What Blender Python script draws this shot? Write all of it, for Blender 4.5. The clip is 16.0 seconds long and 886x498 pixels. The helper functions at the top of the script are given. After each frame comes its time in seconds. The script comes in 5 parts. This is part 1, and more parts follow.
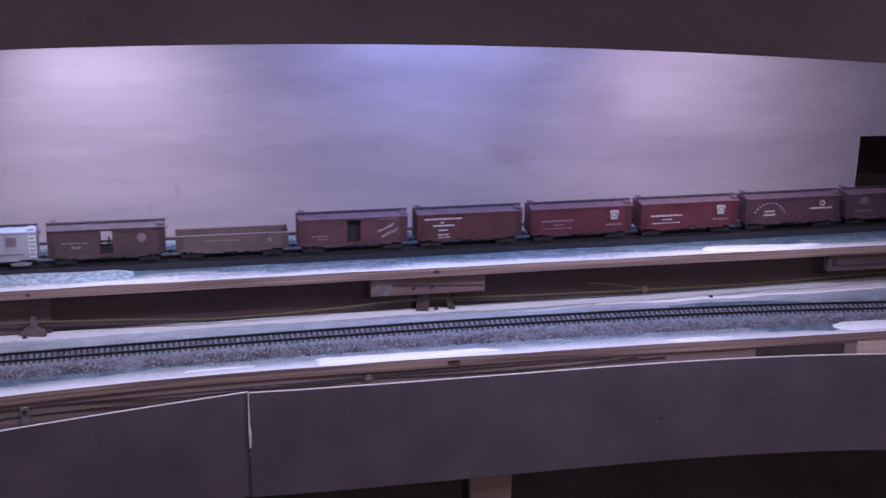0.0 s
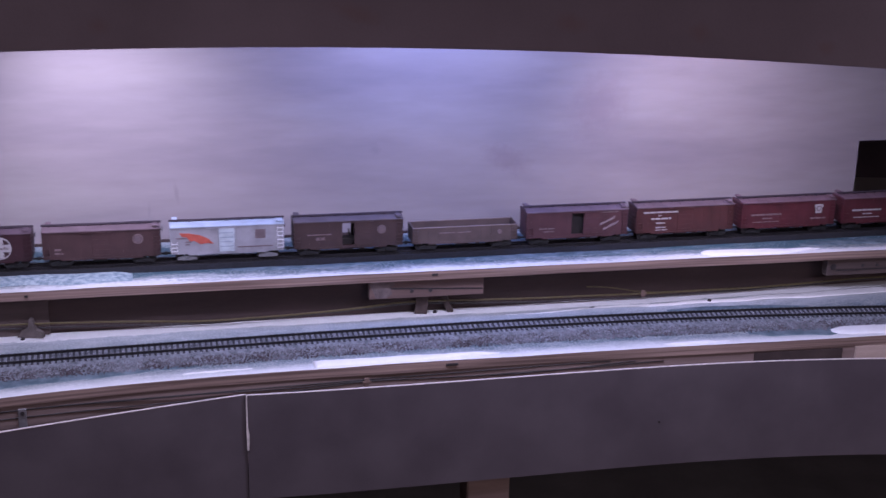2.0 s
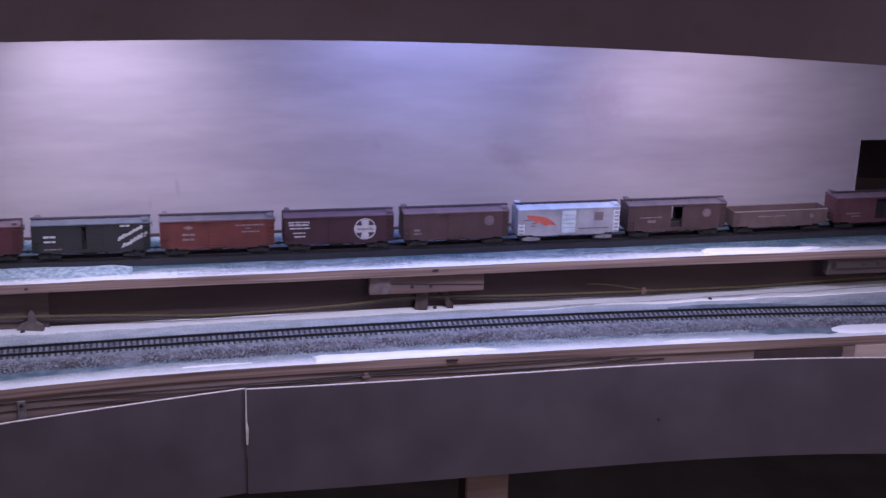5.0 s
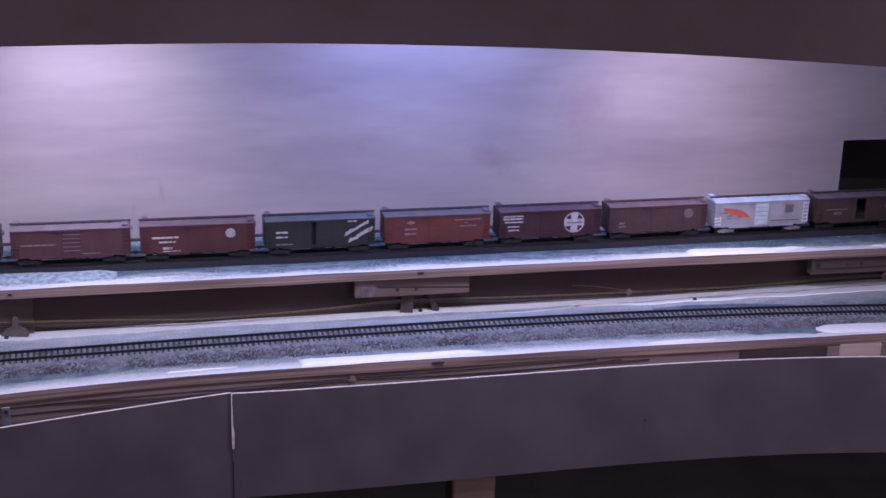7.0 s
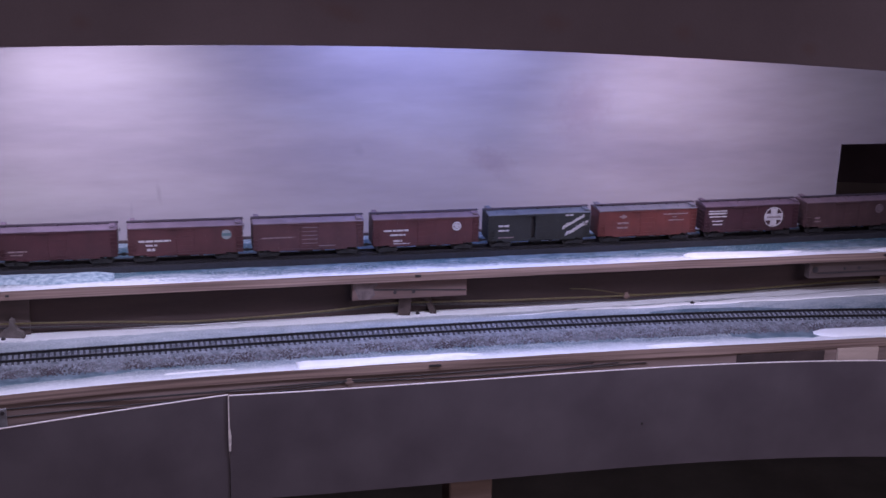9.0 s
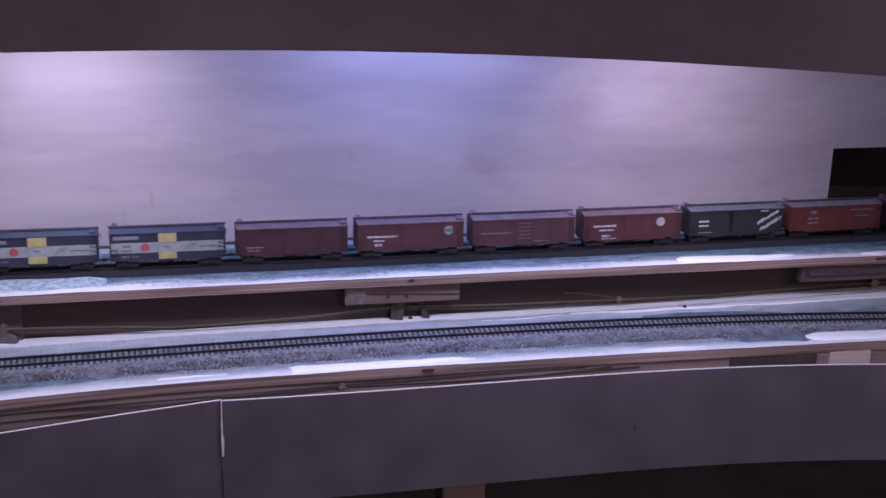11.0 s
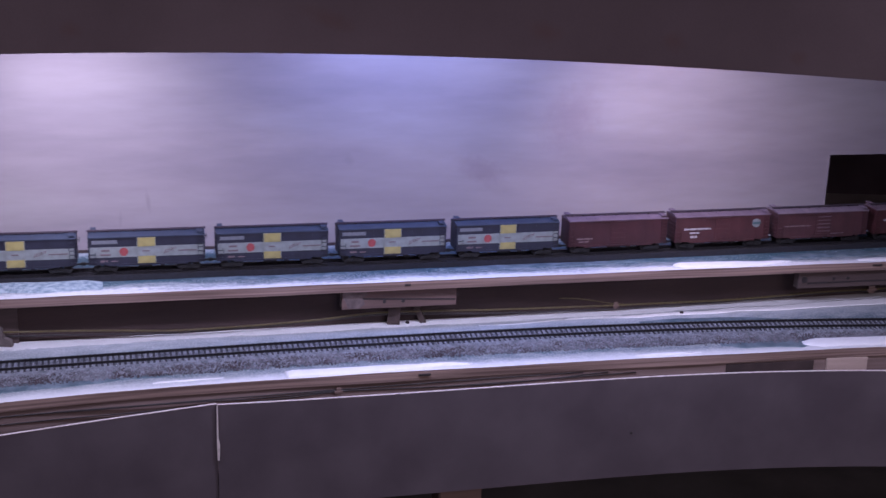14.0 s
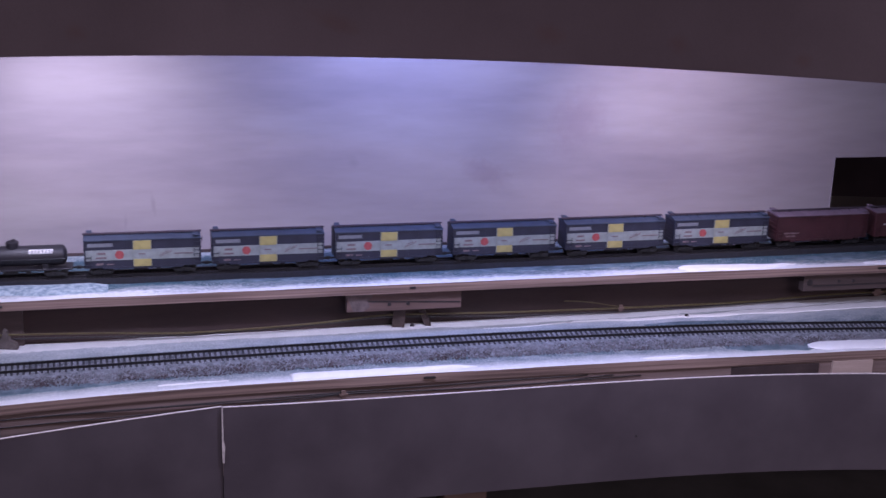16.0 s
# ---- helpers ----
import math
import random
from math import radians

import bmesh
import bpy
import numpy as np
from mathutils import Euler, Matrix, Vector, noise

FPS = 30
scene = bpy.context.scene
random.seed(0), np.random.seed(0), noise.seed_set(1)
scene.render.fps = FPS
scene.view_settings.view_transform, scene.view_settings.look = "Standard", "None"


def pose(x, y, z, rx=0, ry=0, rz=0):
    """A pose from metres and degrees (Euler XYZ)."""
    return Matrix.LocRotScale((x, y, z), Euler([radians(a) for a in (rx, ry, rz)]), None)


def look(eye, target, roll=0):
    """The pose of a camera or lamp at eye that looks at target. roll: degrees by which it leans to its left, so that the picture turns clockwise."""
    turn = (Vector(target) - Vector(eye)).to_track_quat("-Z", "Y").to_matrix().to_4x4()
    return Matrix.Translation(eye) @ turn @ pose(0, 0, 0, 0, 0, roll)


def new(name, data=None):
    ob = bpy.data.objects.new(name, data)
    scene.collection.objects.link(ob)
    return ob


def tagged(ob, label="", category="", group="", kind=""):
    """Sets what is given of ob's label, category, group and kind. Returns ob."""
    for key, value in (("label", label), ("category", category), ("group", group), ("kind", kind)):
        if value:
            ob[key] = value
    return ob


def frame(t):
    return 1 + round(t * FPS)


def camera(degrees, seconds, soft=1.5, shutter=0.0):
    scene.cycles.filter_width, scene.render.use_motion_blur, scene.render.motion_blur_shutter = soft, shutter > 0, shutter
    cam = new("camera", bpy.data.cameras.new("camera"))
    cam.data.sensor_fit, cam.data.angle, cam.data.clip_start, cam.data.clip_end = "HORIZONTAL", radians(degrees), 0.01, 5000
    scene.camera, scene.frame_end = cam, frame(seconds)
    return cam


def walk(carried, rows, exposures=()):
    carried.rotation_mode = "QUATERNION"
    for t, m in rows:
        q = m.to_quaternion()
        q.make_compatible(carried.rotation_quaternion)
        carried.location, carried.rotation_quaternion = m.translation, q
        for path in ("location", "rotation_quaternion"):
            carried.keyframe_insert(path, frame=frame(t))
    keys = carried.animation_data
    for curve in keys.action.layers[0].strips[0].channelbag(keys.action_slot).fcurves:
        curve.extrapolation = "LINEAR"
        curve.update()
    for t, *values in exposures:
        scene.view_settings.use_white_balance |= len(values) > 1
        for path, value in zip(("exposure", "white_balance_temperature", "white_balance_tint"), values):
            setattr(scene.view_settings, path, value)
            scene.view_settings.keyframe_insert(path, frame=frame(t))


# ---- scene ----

# the camera: held in the hand, with its small turns and its rise (seconds, tilt, turn, lean, rise)
cam = camera(37.67, 16.0, soft=1.5, shutter=0.4)
EYE = (0.0, 0.0, 1.632)
TURNS = [
    (0, 72.237, 0.722, 1.005, 0.0058), (0.5, 72.226, 0.578, 1.047, 0.0066), (1, 72.232, 0.465, 1.039, 0.0097), (1.5, 72.246, 0.408, 1.122, 0.0105),
    (2, 72.306, 0.661, 1.242, 0.0078), (2.5, 72.387, 0.798, 1.379, 0.0051), (3, 72.340, 1.021, 1.776, 0.0012), (3.5, 72.221, 1.066, 1.853, 0.0000),
    (4, 72.211, 0.982, 1.740, 0.0016), (6.5, 72.452, 0.174, 1.587, 0.0025), (7, 72.452, 0.001, 1.459, 0.0016), (7.5, 72.401, -0.139, 1.521, 0.0031),
    (8, 72.442, -0.109, 1.552, 0.0033), (8.5, 72.521, -0.013, 1.606, 0.0021), (9, 72.607, -0.109, 1.672, 0.0006), (11.5, 72.902, -0.447, 1.661, 0.0023),
    (12, 73.090, -0.332, 1.592, 0.0027), (12.5, 73.260, -0.263, 1.634, 0.0002), (13, 73.326, -0.333, 1.742, -0.0012), (13.5, 73.282, -0.456, 1.852, -0.0021),
    (14, 73.139, -0.571, 1.918, -0.0029), (14.5, 73.105, -0.572, 1.832, -0.0043), (15, 73.094, -0.385, 1.732, -0.0027), (15.5, 73.202, -0.309, 1.680, -0.0025),
    (16, 73.246, -0.340, 1.856, -0.0027),
]
walk(cam, [(t, pose(EYE[0], EYE[1], EYE[2] + rise, rx, 0, rz) @ pose(0, 0, 0, 0, 0, lean)) for t, rx, rz, lean, rise in TURNS])

# ---- levels and plan curves, metres ----
RAIL = 1.100            # rail head of the upper track
UP = RAIL - 0.0105      # top of the upper shelf
LOW_RAIL = 1.030
LOW = LOW_RAIL - 0.0105
PLY = 0.0125


def curve(coeffs, x0, x1, left=None, right=None):
    """Y of X: a polynomial between x0 and x1, straight beyond."""
    p = np.poly1d(coeffs)
    d = p.deriv()
    sl = float(d(x0)) if left is None else left
    sr = float(d(x1)) if right is None else right

    def y(x):
        if x < x0:
            return float(p(x0)) + (x - x0) * sl
        if x > x1:
            return float(p(x1)) + (x - x1) * sr
        return float(p(x))
    return y


up_track = curve((0.01387, 0.24092, 1.7063), -0.8, 0.8)
up_front = curve((-0.01121, 0.23409, 1.63535), -0.7, 0.75, 0.25, 0.235)
low_back = curve((0.01, 0.25432, 1.67279), -0.7, 0.75, 0.25, 0.2)
low_track = curve((-0.0393, -0.07194, 0.24231, 1.58129), -0.65, 0.7, 0.265, 0.13)
low_front = curve((0.00414, -0.03762, 0.23599, 1.49218), -0.62, 0.7, 0.275, 0.15)
straight_front = low_front


def low_front(x):
    """The lower shelf's front edge, which swings out towards the aisle at its near end."""
    return straight_front(x) - 0.0115 * (min(0.34, max(0.0, -0.27 - x)) / 0.21) ** 1.6


fascia_right = curve((-0.2311, 0.0341, 0.25417, 1.4479), -0.25, 0.62, 0.254, 0.1)
fascia_left = curve((-0.1135, 0.37986, 1.4933), -0.52, -0.2, 0.4, 0.38)
backdrop_line = curve((0.0, 0.215, 1.815), -0.9, 0.75, 0.245, 0.0)
valance_line = curve((-0.4235, 0.0144, 1.2264), -0.64, 0.64)


def foot(line, x, off=0.0):
    """The point of a plan curve at x, moved off metres to its far side, and its heading."""
    e = 1e-3
    a = math.atan2(line(x + e) - line(x - e), 2 * e)
    return x - math.sin(a) * off, line(x) + math.cos(a) * off, a


# ---- world and lights ----
world = bpy.data.worlds.new("world")
scene.world = world
world.use_nodes = True
world.node_tree.nodes["Background"].inputs[0].default_value = (0.35, 0.3, 0.42, 1)
world.node_tree.nodes["Background"].inputs[1].default_value = 0.02


def area_lamp(name, eye, target, sx, sy, watts, colour):
    data = bpy.data.lights.new(name, "AREA")
    data.shape, data.size, data.size_y, data.energy, data.color = "RECTANGLE", sx, sy, watts, colour
    ob = new(name, data)
    ob.matrix_world = look(eye, target)
    return ob


WHITE_LED = (0.71, 0.675, 1.0)
PINK_LED = (0.79, 0.68, 1.0)
BLUE_LED = (0.27, 0.36, 1.0)


def spot(name, at, target, watts, colour, cone=120, radius=0.025):
    data = bpy.data.lights.new(name, "SPOT")
    data.energy, data.color, data.shadow_soft_size = watts, colour, radius
    data.spot_size, data.spot_blend = radians(cone), 1.0
    ob = new(name, data)
    ob.matrix_world = look(at, target)
    return ob


spot("lamp_light", (-0.475, 1.46, 1.455), (-0.475, 1.71, 1.215), 8.8, WHITE_LED, 88)
spot("lamp_light", (0.34, 1.61, 1.455), (0.35, 1.89, 1.195), 6.4, PINK_LED, 90)
spot("lamp_light", (-1.5, 1.25, 1.50), (-1.5, 1.47, 1.245), 4.0, WHITE_LED)
area_lamp("strip_light", (-0.015, 1.60, 1.50), (-0.015, 1.80, 1.36), 0.20, 0.02, 2.0, BLUE_LED)
# strip lights close behind the valance
STRIP = (0.685, 0.665, 1.0)
area_lamp("strip_light", (-0.44, 1.165, 1.530), (-0.525, 1.47, 1.03), 1.0, 0.02, 4.1, STRIP)
area_lamp("strip_light", (0.33, 1.225, 1.530), (0.40, 1.55, 1.03), 0.66, 0.02, 3.9, STRIP)
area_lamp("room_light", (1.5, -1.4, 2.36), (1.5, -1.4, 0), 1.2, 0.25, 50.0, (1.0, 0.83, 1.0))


# ---- materials ----
def material(name, base, rough=0.6, metal=0.0, second=None, scale=40.0, stretch=(1, 1, 1), amount=0.5, bump=0.0, bump_scale=400.0,
             coords="Object", spread=(0.35, 0.65), random=0.0, fine=0.12):
    m = bpy.data.materials.new(name)
    m.use_nodes = True
    t, b = m.node_tree, m.node_tree.nodes["Principled BSDF"]
    b.inputs["Roughness"].default_value, b.inputs["Metallic"].default_value = rough, metal
    tc = t.nodes.new("ShaderNodeTexCoord")
    mp = t.nodes.new("ShaderNodeMapping")
    mp.inputs["Scale"].default_value = stretch
    t.links.new(tc.outputs[coords], mp.inputs[0])
    n1 = t.nodes.new("ShaderNodeTexNoise")
    n1.inputs["Scale"].default_value, n1.inputs["Detail"].default_value = scale, 5
    t.links.new(mp.outputs[0], n1.inputs["Vector"])
    ramp = t.nodes.new("ShaderNodeValToRGB")
    ramp.color_ramp.elements[0].position, ramp.color_ramp.elements[1].position = spread
    t.links.new(n1.outputs["Fac"], ramp.inputs[0])
    mix = t.nodes.new("ShaderNodeMix")
    mix.data_type = "RGBA"
    mix.inputs["A"].default_value = (*base, 1)
    s = second or tuple(c * (1 - amount) for c in base)
    mix.inputs["B"].default_value = (*s, 1)
    t.links.new(ramp.outputs[0], mix.inputs["Factor"])
    n2 = t.nodes.new("ShaderNodeTexNoise")
    n2.inputs["Scale"].default_value, n2.inputs["Detail"].default_value = bump_scale, 3
    t.links.new(mp.outputs[0], n2.inputs["Vector"])
    hs = t.nodes.new("ShaderNodeHueSaturation")
    mr = t.nodes.new("ShaderNodeMapRange")
    mr.inputs["To Min"].default_value, mr.inputs["To Max"].default_value = 1 - fine, 1 + fine
    t.links.new(n2.outputs["Fac"], mr.inputs["Value"])
    out = mr.outputs["Result"]
    if random:
        oi = t.nodes.new("ShaderNodeObjectInfo")
        gi = t.nodes.new("ShaderNodeNewGeometry")
        ad = t.nodes.new("ShaderNodeMath")
        ad.operation = "ADD"
        t.links.new(oi.outputs["Random"], ad.inputs[0])
        t.links.new(gi.outputs["Random Per Island"], ad.inputs[1])
        m2 = t.nodes.new("ShaderNodeMapRange")
        m2.inputs["From Max"].default_value = 2
        m2.inputs["To Min"].default_value, m2.inputs["To Max"].default_value = 1 - random, 1 + random
        t.links.new(ad.outputs[0], m2.inputs["Value"])
        mu = t.nodes.new("ShaderNodeMath")
        mu.operation = "MULTIPLY"
        t.links.new(out, mu.inputs[0])
        t.links.new(m2.outputs["Result"], mu.inputs[1])
        out = mu.outputs[0]
    t.links.new(out, hs.inputs["Value"])
    t.links.new(mix.outputs["Result"], hs.inputs["Color"])
    t.links.new(hs.outputs["Color"], b.inputs["Base Color"])
    if bump:
        bp = t.nodes.new("ShaderNodeBump")
        bp.inputs["Strength"].default_value, bp.inputs["Distance"].default_value = bump, 0.001
        t.links.new(n2.outputs["Fac"], bp.inputs["Height"])
        t.links.new(bp.outputs["Normal"], b.inputs["Normal"])
    return m


def shelf_paint(name, stops, wide, wander=0.09, dabs=0.035, wash=(0.034, 0.084, 0.108)):
    """White paint with grey-blue washes that run along the shelf; stops: place across the shelf (0 front, 1 back) and wash strength."""
    m = material(name, (0.83, 0.83, 0.84), 0.55, scale=60, amount=0.06, bump=0.5, bump_scale=350, fine=0.05)
    t, b = m.node_tree, m.node_tree.nodes["Principled BSDF"]
    old = b.inputs["Base Color"].links[0].from_socket

    def cloud(stretch, scale, detail, lo, hi, f0=0.3, f1=0.7):
        mp = t.nodes.new("ShaderNodeMapping")
        mp.inputs["Scale"].default_value = (stretch, wide, 1)
        t.links.new(uv.outputs["UV"], mp.inputs[0])
        n = t.nodes.new("ShaderNodeTexNoise")
        n.inputs["Scale"].default_value, n.inputs["Detail"].default_value = scale, detail
        t.links.new(mp.outputs[0], n.inputs["Vector"])
        r = t.nodes.new("ShaderNodeMapRange")
        r.inputs["From Min"].default_value, r.inputs["From Max"].default_value = f0, f1
        r.inputs["To Min"].default_value, r.inputs["To Max"].default_value = lo, hi
        t.links.new(n.outputs["Fac"], r.inputs["Value"])
        return r.outputs["Result"]

    def calc(op, p, q):
        n = t.nodes.new("ShaderNodeMath")
        n.operation = op
        t.links.new(p, n.inputs[0])
        t.links.new(q, n.inputs[1])
        return n.outputs[0]

    uv = t.nodes.new("ShaderNodeTexCoord")
    sep = t.nodes.new("ShaderNodeSeparateXYZ")
    t.links.new(uv.outputs["UV"], sep.inputs[0])
    # the washes wander across the shelf, with ragged dabs at their rims
    place = calc("ADD", sep.outputs["Y"], cloud(0.22, 34, 4, -wander, wander))
    place = calc("ADD", place, cloud(0.6, 240, 5, -dabs, dabs))
    r = t.nodes.new("ShaderNodeValToRGB")
    els = r.color_ramp.elements
    els[0].position, els[1].position = stops[0][0], stops[-1][0]
    for e, q in ((els[0], stops[0]), (els[1], stops[-1])):
        e.color = (q[1], q[1], q[1], 1)
    for q in stops[1:-1]:
        e = els.new(q[0])
        e.color = (q[1], q[1], q[1], 1)
    t.links.new(place, r.inputs[0])
    strength = calc("MULTIPLY", r.outputs[0], cloud(0.4, 75, 6, 0.74, 1.0, 0.3, 0.62))
    strength = calc("MULTIPLY", strength, cloud(0.8, 420, 4, 0.74, 1.04, 0.38, 0.55))
    mix = t.nodes.new("ShaderNodeMix")
    mix.data_type = "RGBA"
    mix.inputs["B"].default_value = (*wash, 1)
    t.links.new(old, mix.inputs["A"])
    t.links.new(strength, mix.inputs["Factor"])
    t.links.new(mix.outputs["Result"], b.inputs["Base Color"])
    return m


def tint(name, colour, rough=0.5, **more):
    return material(name, colour, rough, scale=more.pop("scale", 120), amount=more.pop("amount", 0.22), bump_scale=1500, fine=0.08, **more)


M_BACK = material("backdrop_board", (0.29, 0.25, 0.254), 0.7, second=(0.235, 0.20, 0.213), scale=9.0, stretch=(0.3, 1, 1.9), bump=0.12, bump_scale=45, fine=0.10)


def stain(m, at, size, slant, colour, strength):
    """A soft smudge with a place of its own on a board; size: half width and half height."""
    t, b = m.node_tree, m.node_tree.nodes["Principled BSDF"]
    old = b.inputs["Base Color"].links[0].from_socket
    tc = t.nodes.new("ShaderNodeTexCoord")
    mp = t.nodes.new("ShaderNodeMapping")
    mp.vector_type = "TEXTURE"
    mp.inputs["Location"].default_value, mp.inputs["Rotation"].default_value, mp.inputs["Scale"].default_value = at, (0, slant, 0), (size[0], 0.3, size[1])
    t.links.new(tc.outputs["Object"], mp.inputs[0])
    ln = t.nodes.new("ShaderNodeVectorMath")
    ln.operation = "LENGTH"
    t.links.new(mp.outputs[0], ln.inputs[0])
    n = t.nodes.new("ShaderNodeTexNoise")
    n.inputs["Scale"].default_value, n.inputs["Detail"].default_value = 90, 4
    t.links.new(tc.outputs["Object"], n.inputs["Vector"])
    ad = t.nodes.new("ShaderNodeMath")
    ad.operation = "ADD"
    t.links.new(ln.outputs["Value"], ad.inputs[0])
    t.links.new(n.outputs["Fac"], ad.inputs[1])
    r = t.nodes.new("ShaderNodeMapRange")
    r.inputs["From Min"].default_value, r.inputs["From Max"].default_value = 0.7, 1.5
    r.inputs["To Min"].default_value, r.inputs["To Max"].default_value = strength, 0.0
    t.links.new(ad.outputs[0], r.inputs["Value"])
    mix = t.nodes.new("ShaderNodeMix")
    mix.data_type = "RGBA"
    mix.inputs["B"].default_value = (*colour, 1)
    t.links.new(old, mix.inputs["A"])
    t.links.new(r.outputs["Result"], mix.inputs["Factor"])
    t.links.new(mix.outputs["Result"], b.inputs["Base Color"])


stain(M_BACK, (-0.391, 1.731, 1.160), (0.0040, 0.020), -0.12, (0.15, 0.125, 0.14), 0.30)
stain(M_BACK, (-0.428, 1.72, 1.135), (0.0030, 0.014), 0.05, (0.16, 0.135, 0.15), 0.22)
stain(M_BACK, (0.07, 1.83, 1.195), (0.045, 0.022), 0.4, (0.20, 0.15, 0.17), 0.45)
stain(M_BACK, (-0.12, 1.79, 1.215), (0.012, 0.010), 0.8, (0.15, 0.125, 0.14), 0.20)
stain(M_BACK, (0.20, 1.86, 1.27), (0.05, 0.06), 0.3, (0.21, 0.155, 0.175), 0.40)
M_FASCIA = material("hardboard", (0.098, 0.081, 0.092), 0.6, second=(0.072, 0.058, 0.068), scale=11, bump=0.1, bump_scale=600, fine=0.05)
M_VALANCE = material("valance_board", (0.25, 0.205, 0.24), 0.65, second=(0.20, 0.162, 0.19), scale=6, bump=0.1, bump_scale=500, fine=0.06)
for vx, vz, vw, vh in ((-0.33, 1.468, 0.012, 0.010), (0.10, 1.475, 0.020, 0.012), (0.22, 1.470, 0.012, 0.012), (0.33, 1.462, 0.010, 0.008), (-0.10, 1.480, 0.03, 0.010)):
    stain(M_VALANCE, (vx, 1.21, vz), (vw, vh), 0.3, (0.21, 0.125, 0.125), 0.35)
for dull in (M_VALANCE, M_FASCIA, M_BACK):
    dull.node_tree.nodes["Principled BSDF"].inputs["Specular IOR Level"].default_value = 0.2
# sawn edge colour, also the pale strip that stands for light in the joint
M_EDGE = material("raw_edge_and_joint_light", (0.72, 0.64, 0.62), 0.8, scale=200, amount=0.3, bump=0.2)
M_PLY = material("plywood_edge", (0.34, 0.235, 0.20), 0.8, second=(0.15, 0.098, 0.085), scale=30, stretch=(0.15, 0.15, 12), bump=0.3, bump_scale=200, fine=0.2)
M_WOOD = material("brown_wood", (0.25, 0.178, 0.165), 0.8, second=(0.165, 0.115, 0.105), scale=22, stretch=(0.12, 0.12, 5), bump=0.3, bump_scale=160, fine=0.2)
M_PALE = material("pale_wood", (0.20, 0.135, 0.115), 0.8, second=(0.14, 0.09, 0.075), scale=22, stretch=(0.3, 0.3, 4), bump=0.2, fine=0.15)
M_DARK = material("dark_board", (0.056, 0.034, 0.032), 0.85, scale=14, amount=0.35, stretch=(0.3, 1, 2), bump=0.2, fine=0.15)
M_BLACK = material("black_hole", (0.16, 0.12, 0.14), 0.9, scale=9, amount=0.3)
M_PLASTER = material("plaster", (0.85, 0.85, 0.86), 0.7, scale=70, amount=0.05, bump=0.8, bump_scale=260, fine=0.05)
M_FROST = material("frosted_scatter", (0.40, 0.47, 0.51), 0.8, second=(0.16, 0.225, 0.265), scale=140, bump=1.0, bump_scale=700, fine=0.25)
M_LOWPAINT = shelf_paint("lower_shelf_paint", ((0.0, 0.04), (0.05, 0.20), (0.10, 0.56), (0.16, 0.88), (0.24, 1.0), (0.50, 0.95), (0.64, 0.80), (0.74, 0.66), (0.850, 0.60), (0.868, 0.0), (1.0, 0.0)), 0.18, 0.022, 0.012)
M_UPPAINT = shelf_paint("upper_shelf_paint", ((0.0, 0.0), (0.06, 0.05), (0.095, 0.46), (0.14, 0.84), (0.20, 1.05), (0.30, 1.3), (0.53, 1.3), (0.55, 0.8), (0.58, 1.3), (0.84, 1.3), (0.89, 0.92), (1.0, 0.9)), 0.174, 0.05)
M_RAIL = material("rail_metal", (0.012, 0.011, 0.014), 0.5, 0.0, scale=90, amount=0.4)
M_TIE = material("tie_plastic", (0.030, 0.030, 0.042), 0.8, second=(0.22, 0.22, 0.25), scale=300, spread=(0.52, 0.78), random=0.5)
# darker tie copy for the upper track, shade under the cars painted in
M_TIE_SHADED = material("tie_shaded", (0.022, 0.018, 0.02), 0.8, scale=260, amount=0.3, random=0.4)
M_STONE = material("ballast_stone", (0.165, 0.162, 0.185), 0.9, second=(0.060, 0.045, 0.052), scale=30, random=0.75, fine=0.2)
M_FROSTSTONE = material("frosted_stone", (0.30, 0.32, 0.36), 0.9, second=(0.15, 0.145, 0.16), scale=45, random=0.6, fine=0.2)
M_YELLOW = material("yellow_cable", (0.11, 0.085, 0.030), 0.5, scale=200, amount=0.3)
M_WIRE = material("dark_cable", (0.035, 0.028, 0.03), 0.5, scale=200, amount=0.3)
M_METAL = material("zinc_strap", (0.22, 0.205, 0.215), 0.5, 0.25, scale=200, amount=0.3)
M_WALL = material("room_wall", (0.45, 0.41, 0.40), 0.8, scale=3, amount=0.15, bump=0.1)
M_FLOOR = material("concrete_floor", (0.20, 0.185, 0.185), 0.85, scale=5, amount=0.3, bump=0.2, bump_scale=80)
M_CEIL = material("room_ceiling", (0.55, 0.52, 0.5), 0.9, scale=4, amount=0.1)


# ---- mesh helpers ----
def mesh_ob(name, bm, mat, parent=None, label="", smooth=False):
    me = bpy.data.meshes.new(name)
    bm.normal_update()
    bm.to_mesh(me)
    bm.free()
    for m in (mat if isinstance(mat, (list, tuple)) else [mat]):
        me.materials.append(m)
    if smooth:
        for p in me.polygons:
            p.use_smooth = True
    ob = new(name, me)
    if parent:
        ob.parent = parent
    if label:
        ob["label"] = label
    return ob


part = mesh_ob


def empty(name):
    return new(name)


def add_box(bm, x0, x1, y0, y1, z0, z1, mi=0, bev=0.0):
    vs = [bm.verts.new((x, y, z)) for z in (z0, z1) for y in (y0, y1) for x in (x0, x1)]
    fs = [(0, 2, 3, 1), (4, 5, 7, 6), (0, 1, 5, 4), (2, 6, 7, 3), (0, 4, 6, 2), (1, 3, 7, 5)]
    out = []
    for f in fs:
        fc = bm.faces.new([vs[i] for i in f])
        fc.material_index = mi
        out.append(fc)
    if bev:
        es = list({e for f in out for e in f.edges})
        bmesh.ops.bevel(bm, geom=es, offset=bev, segments=1, affect="EDGES")
    return vs


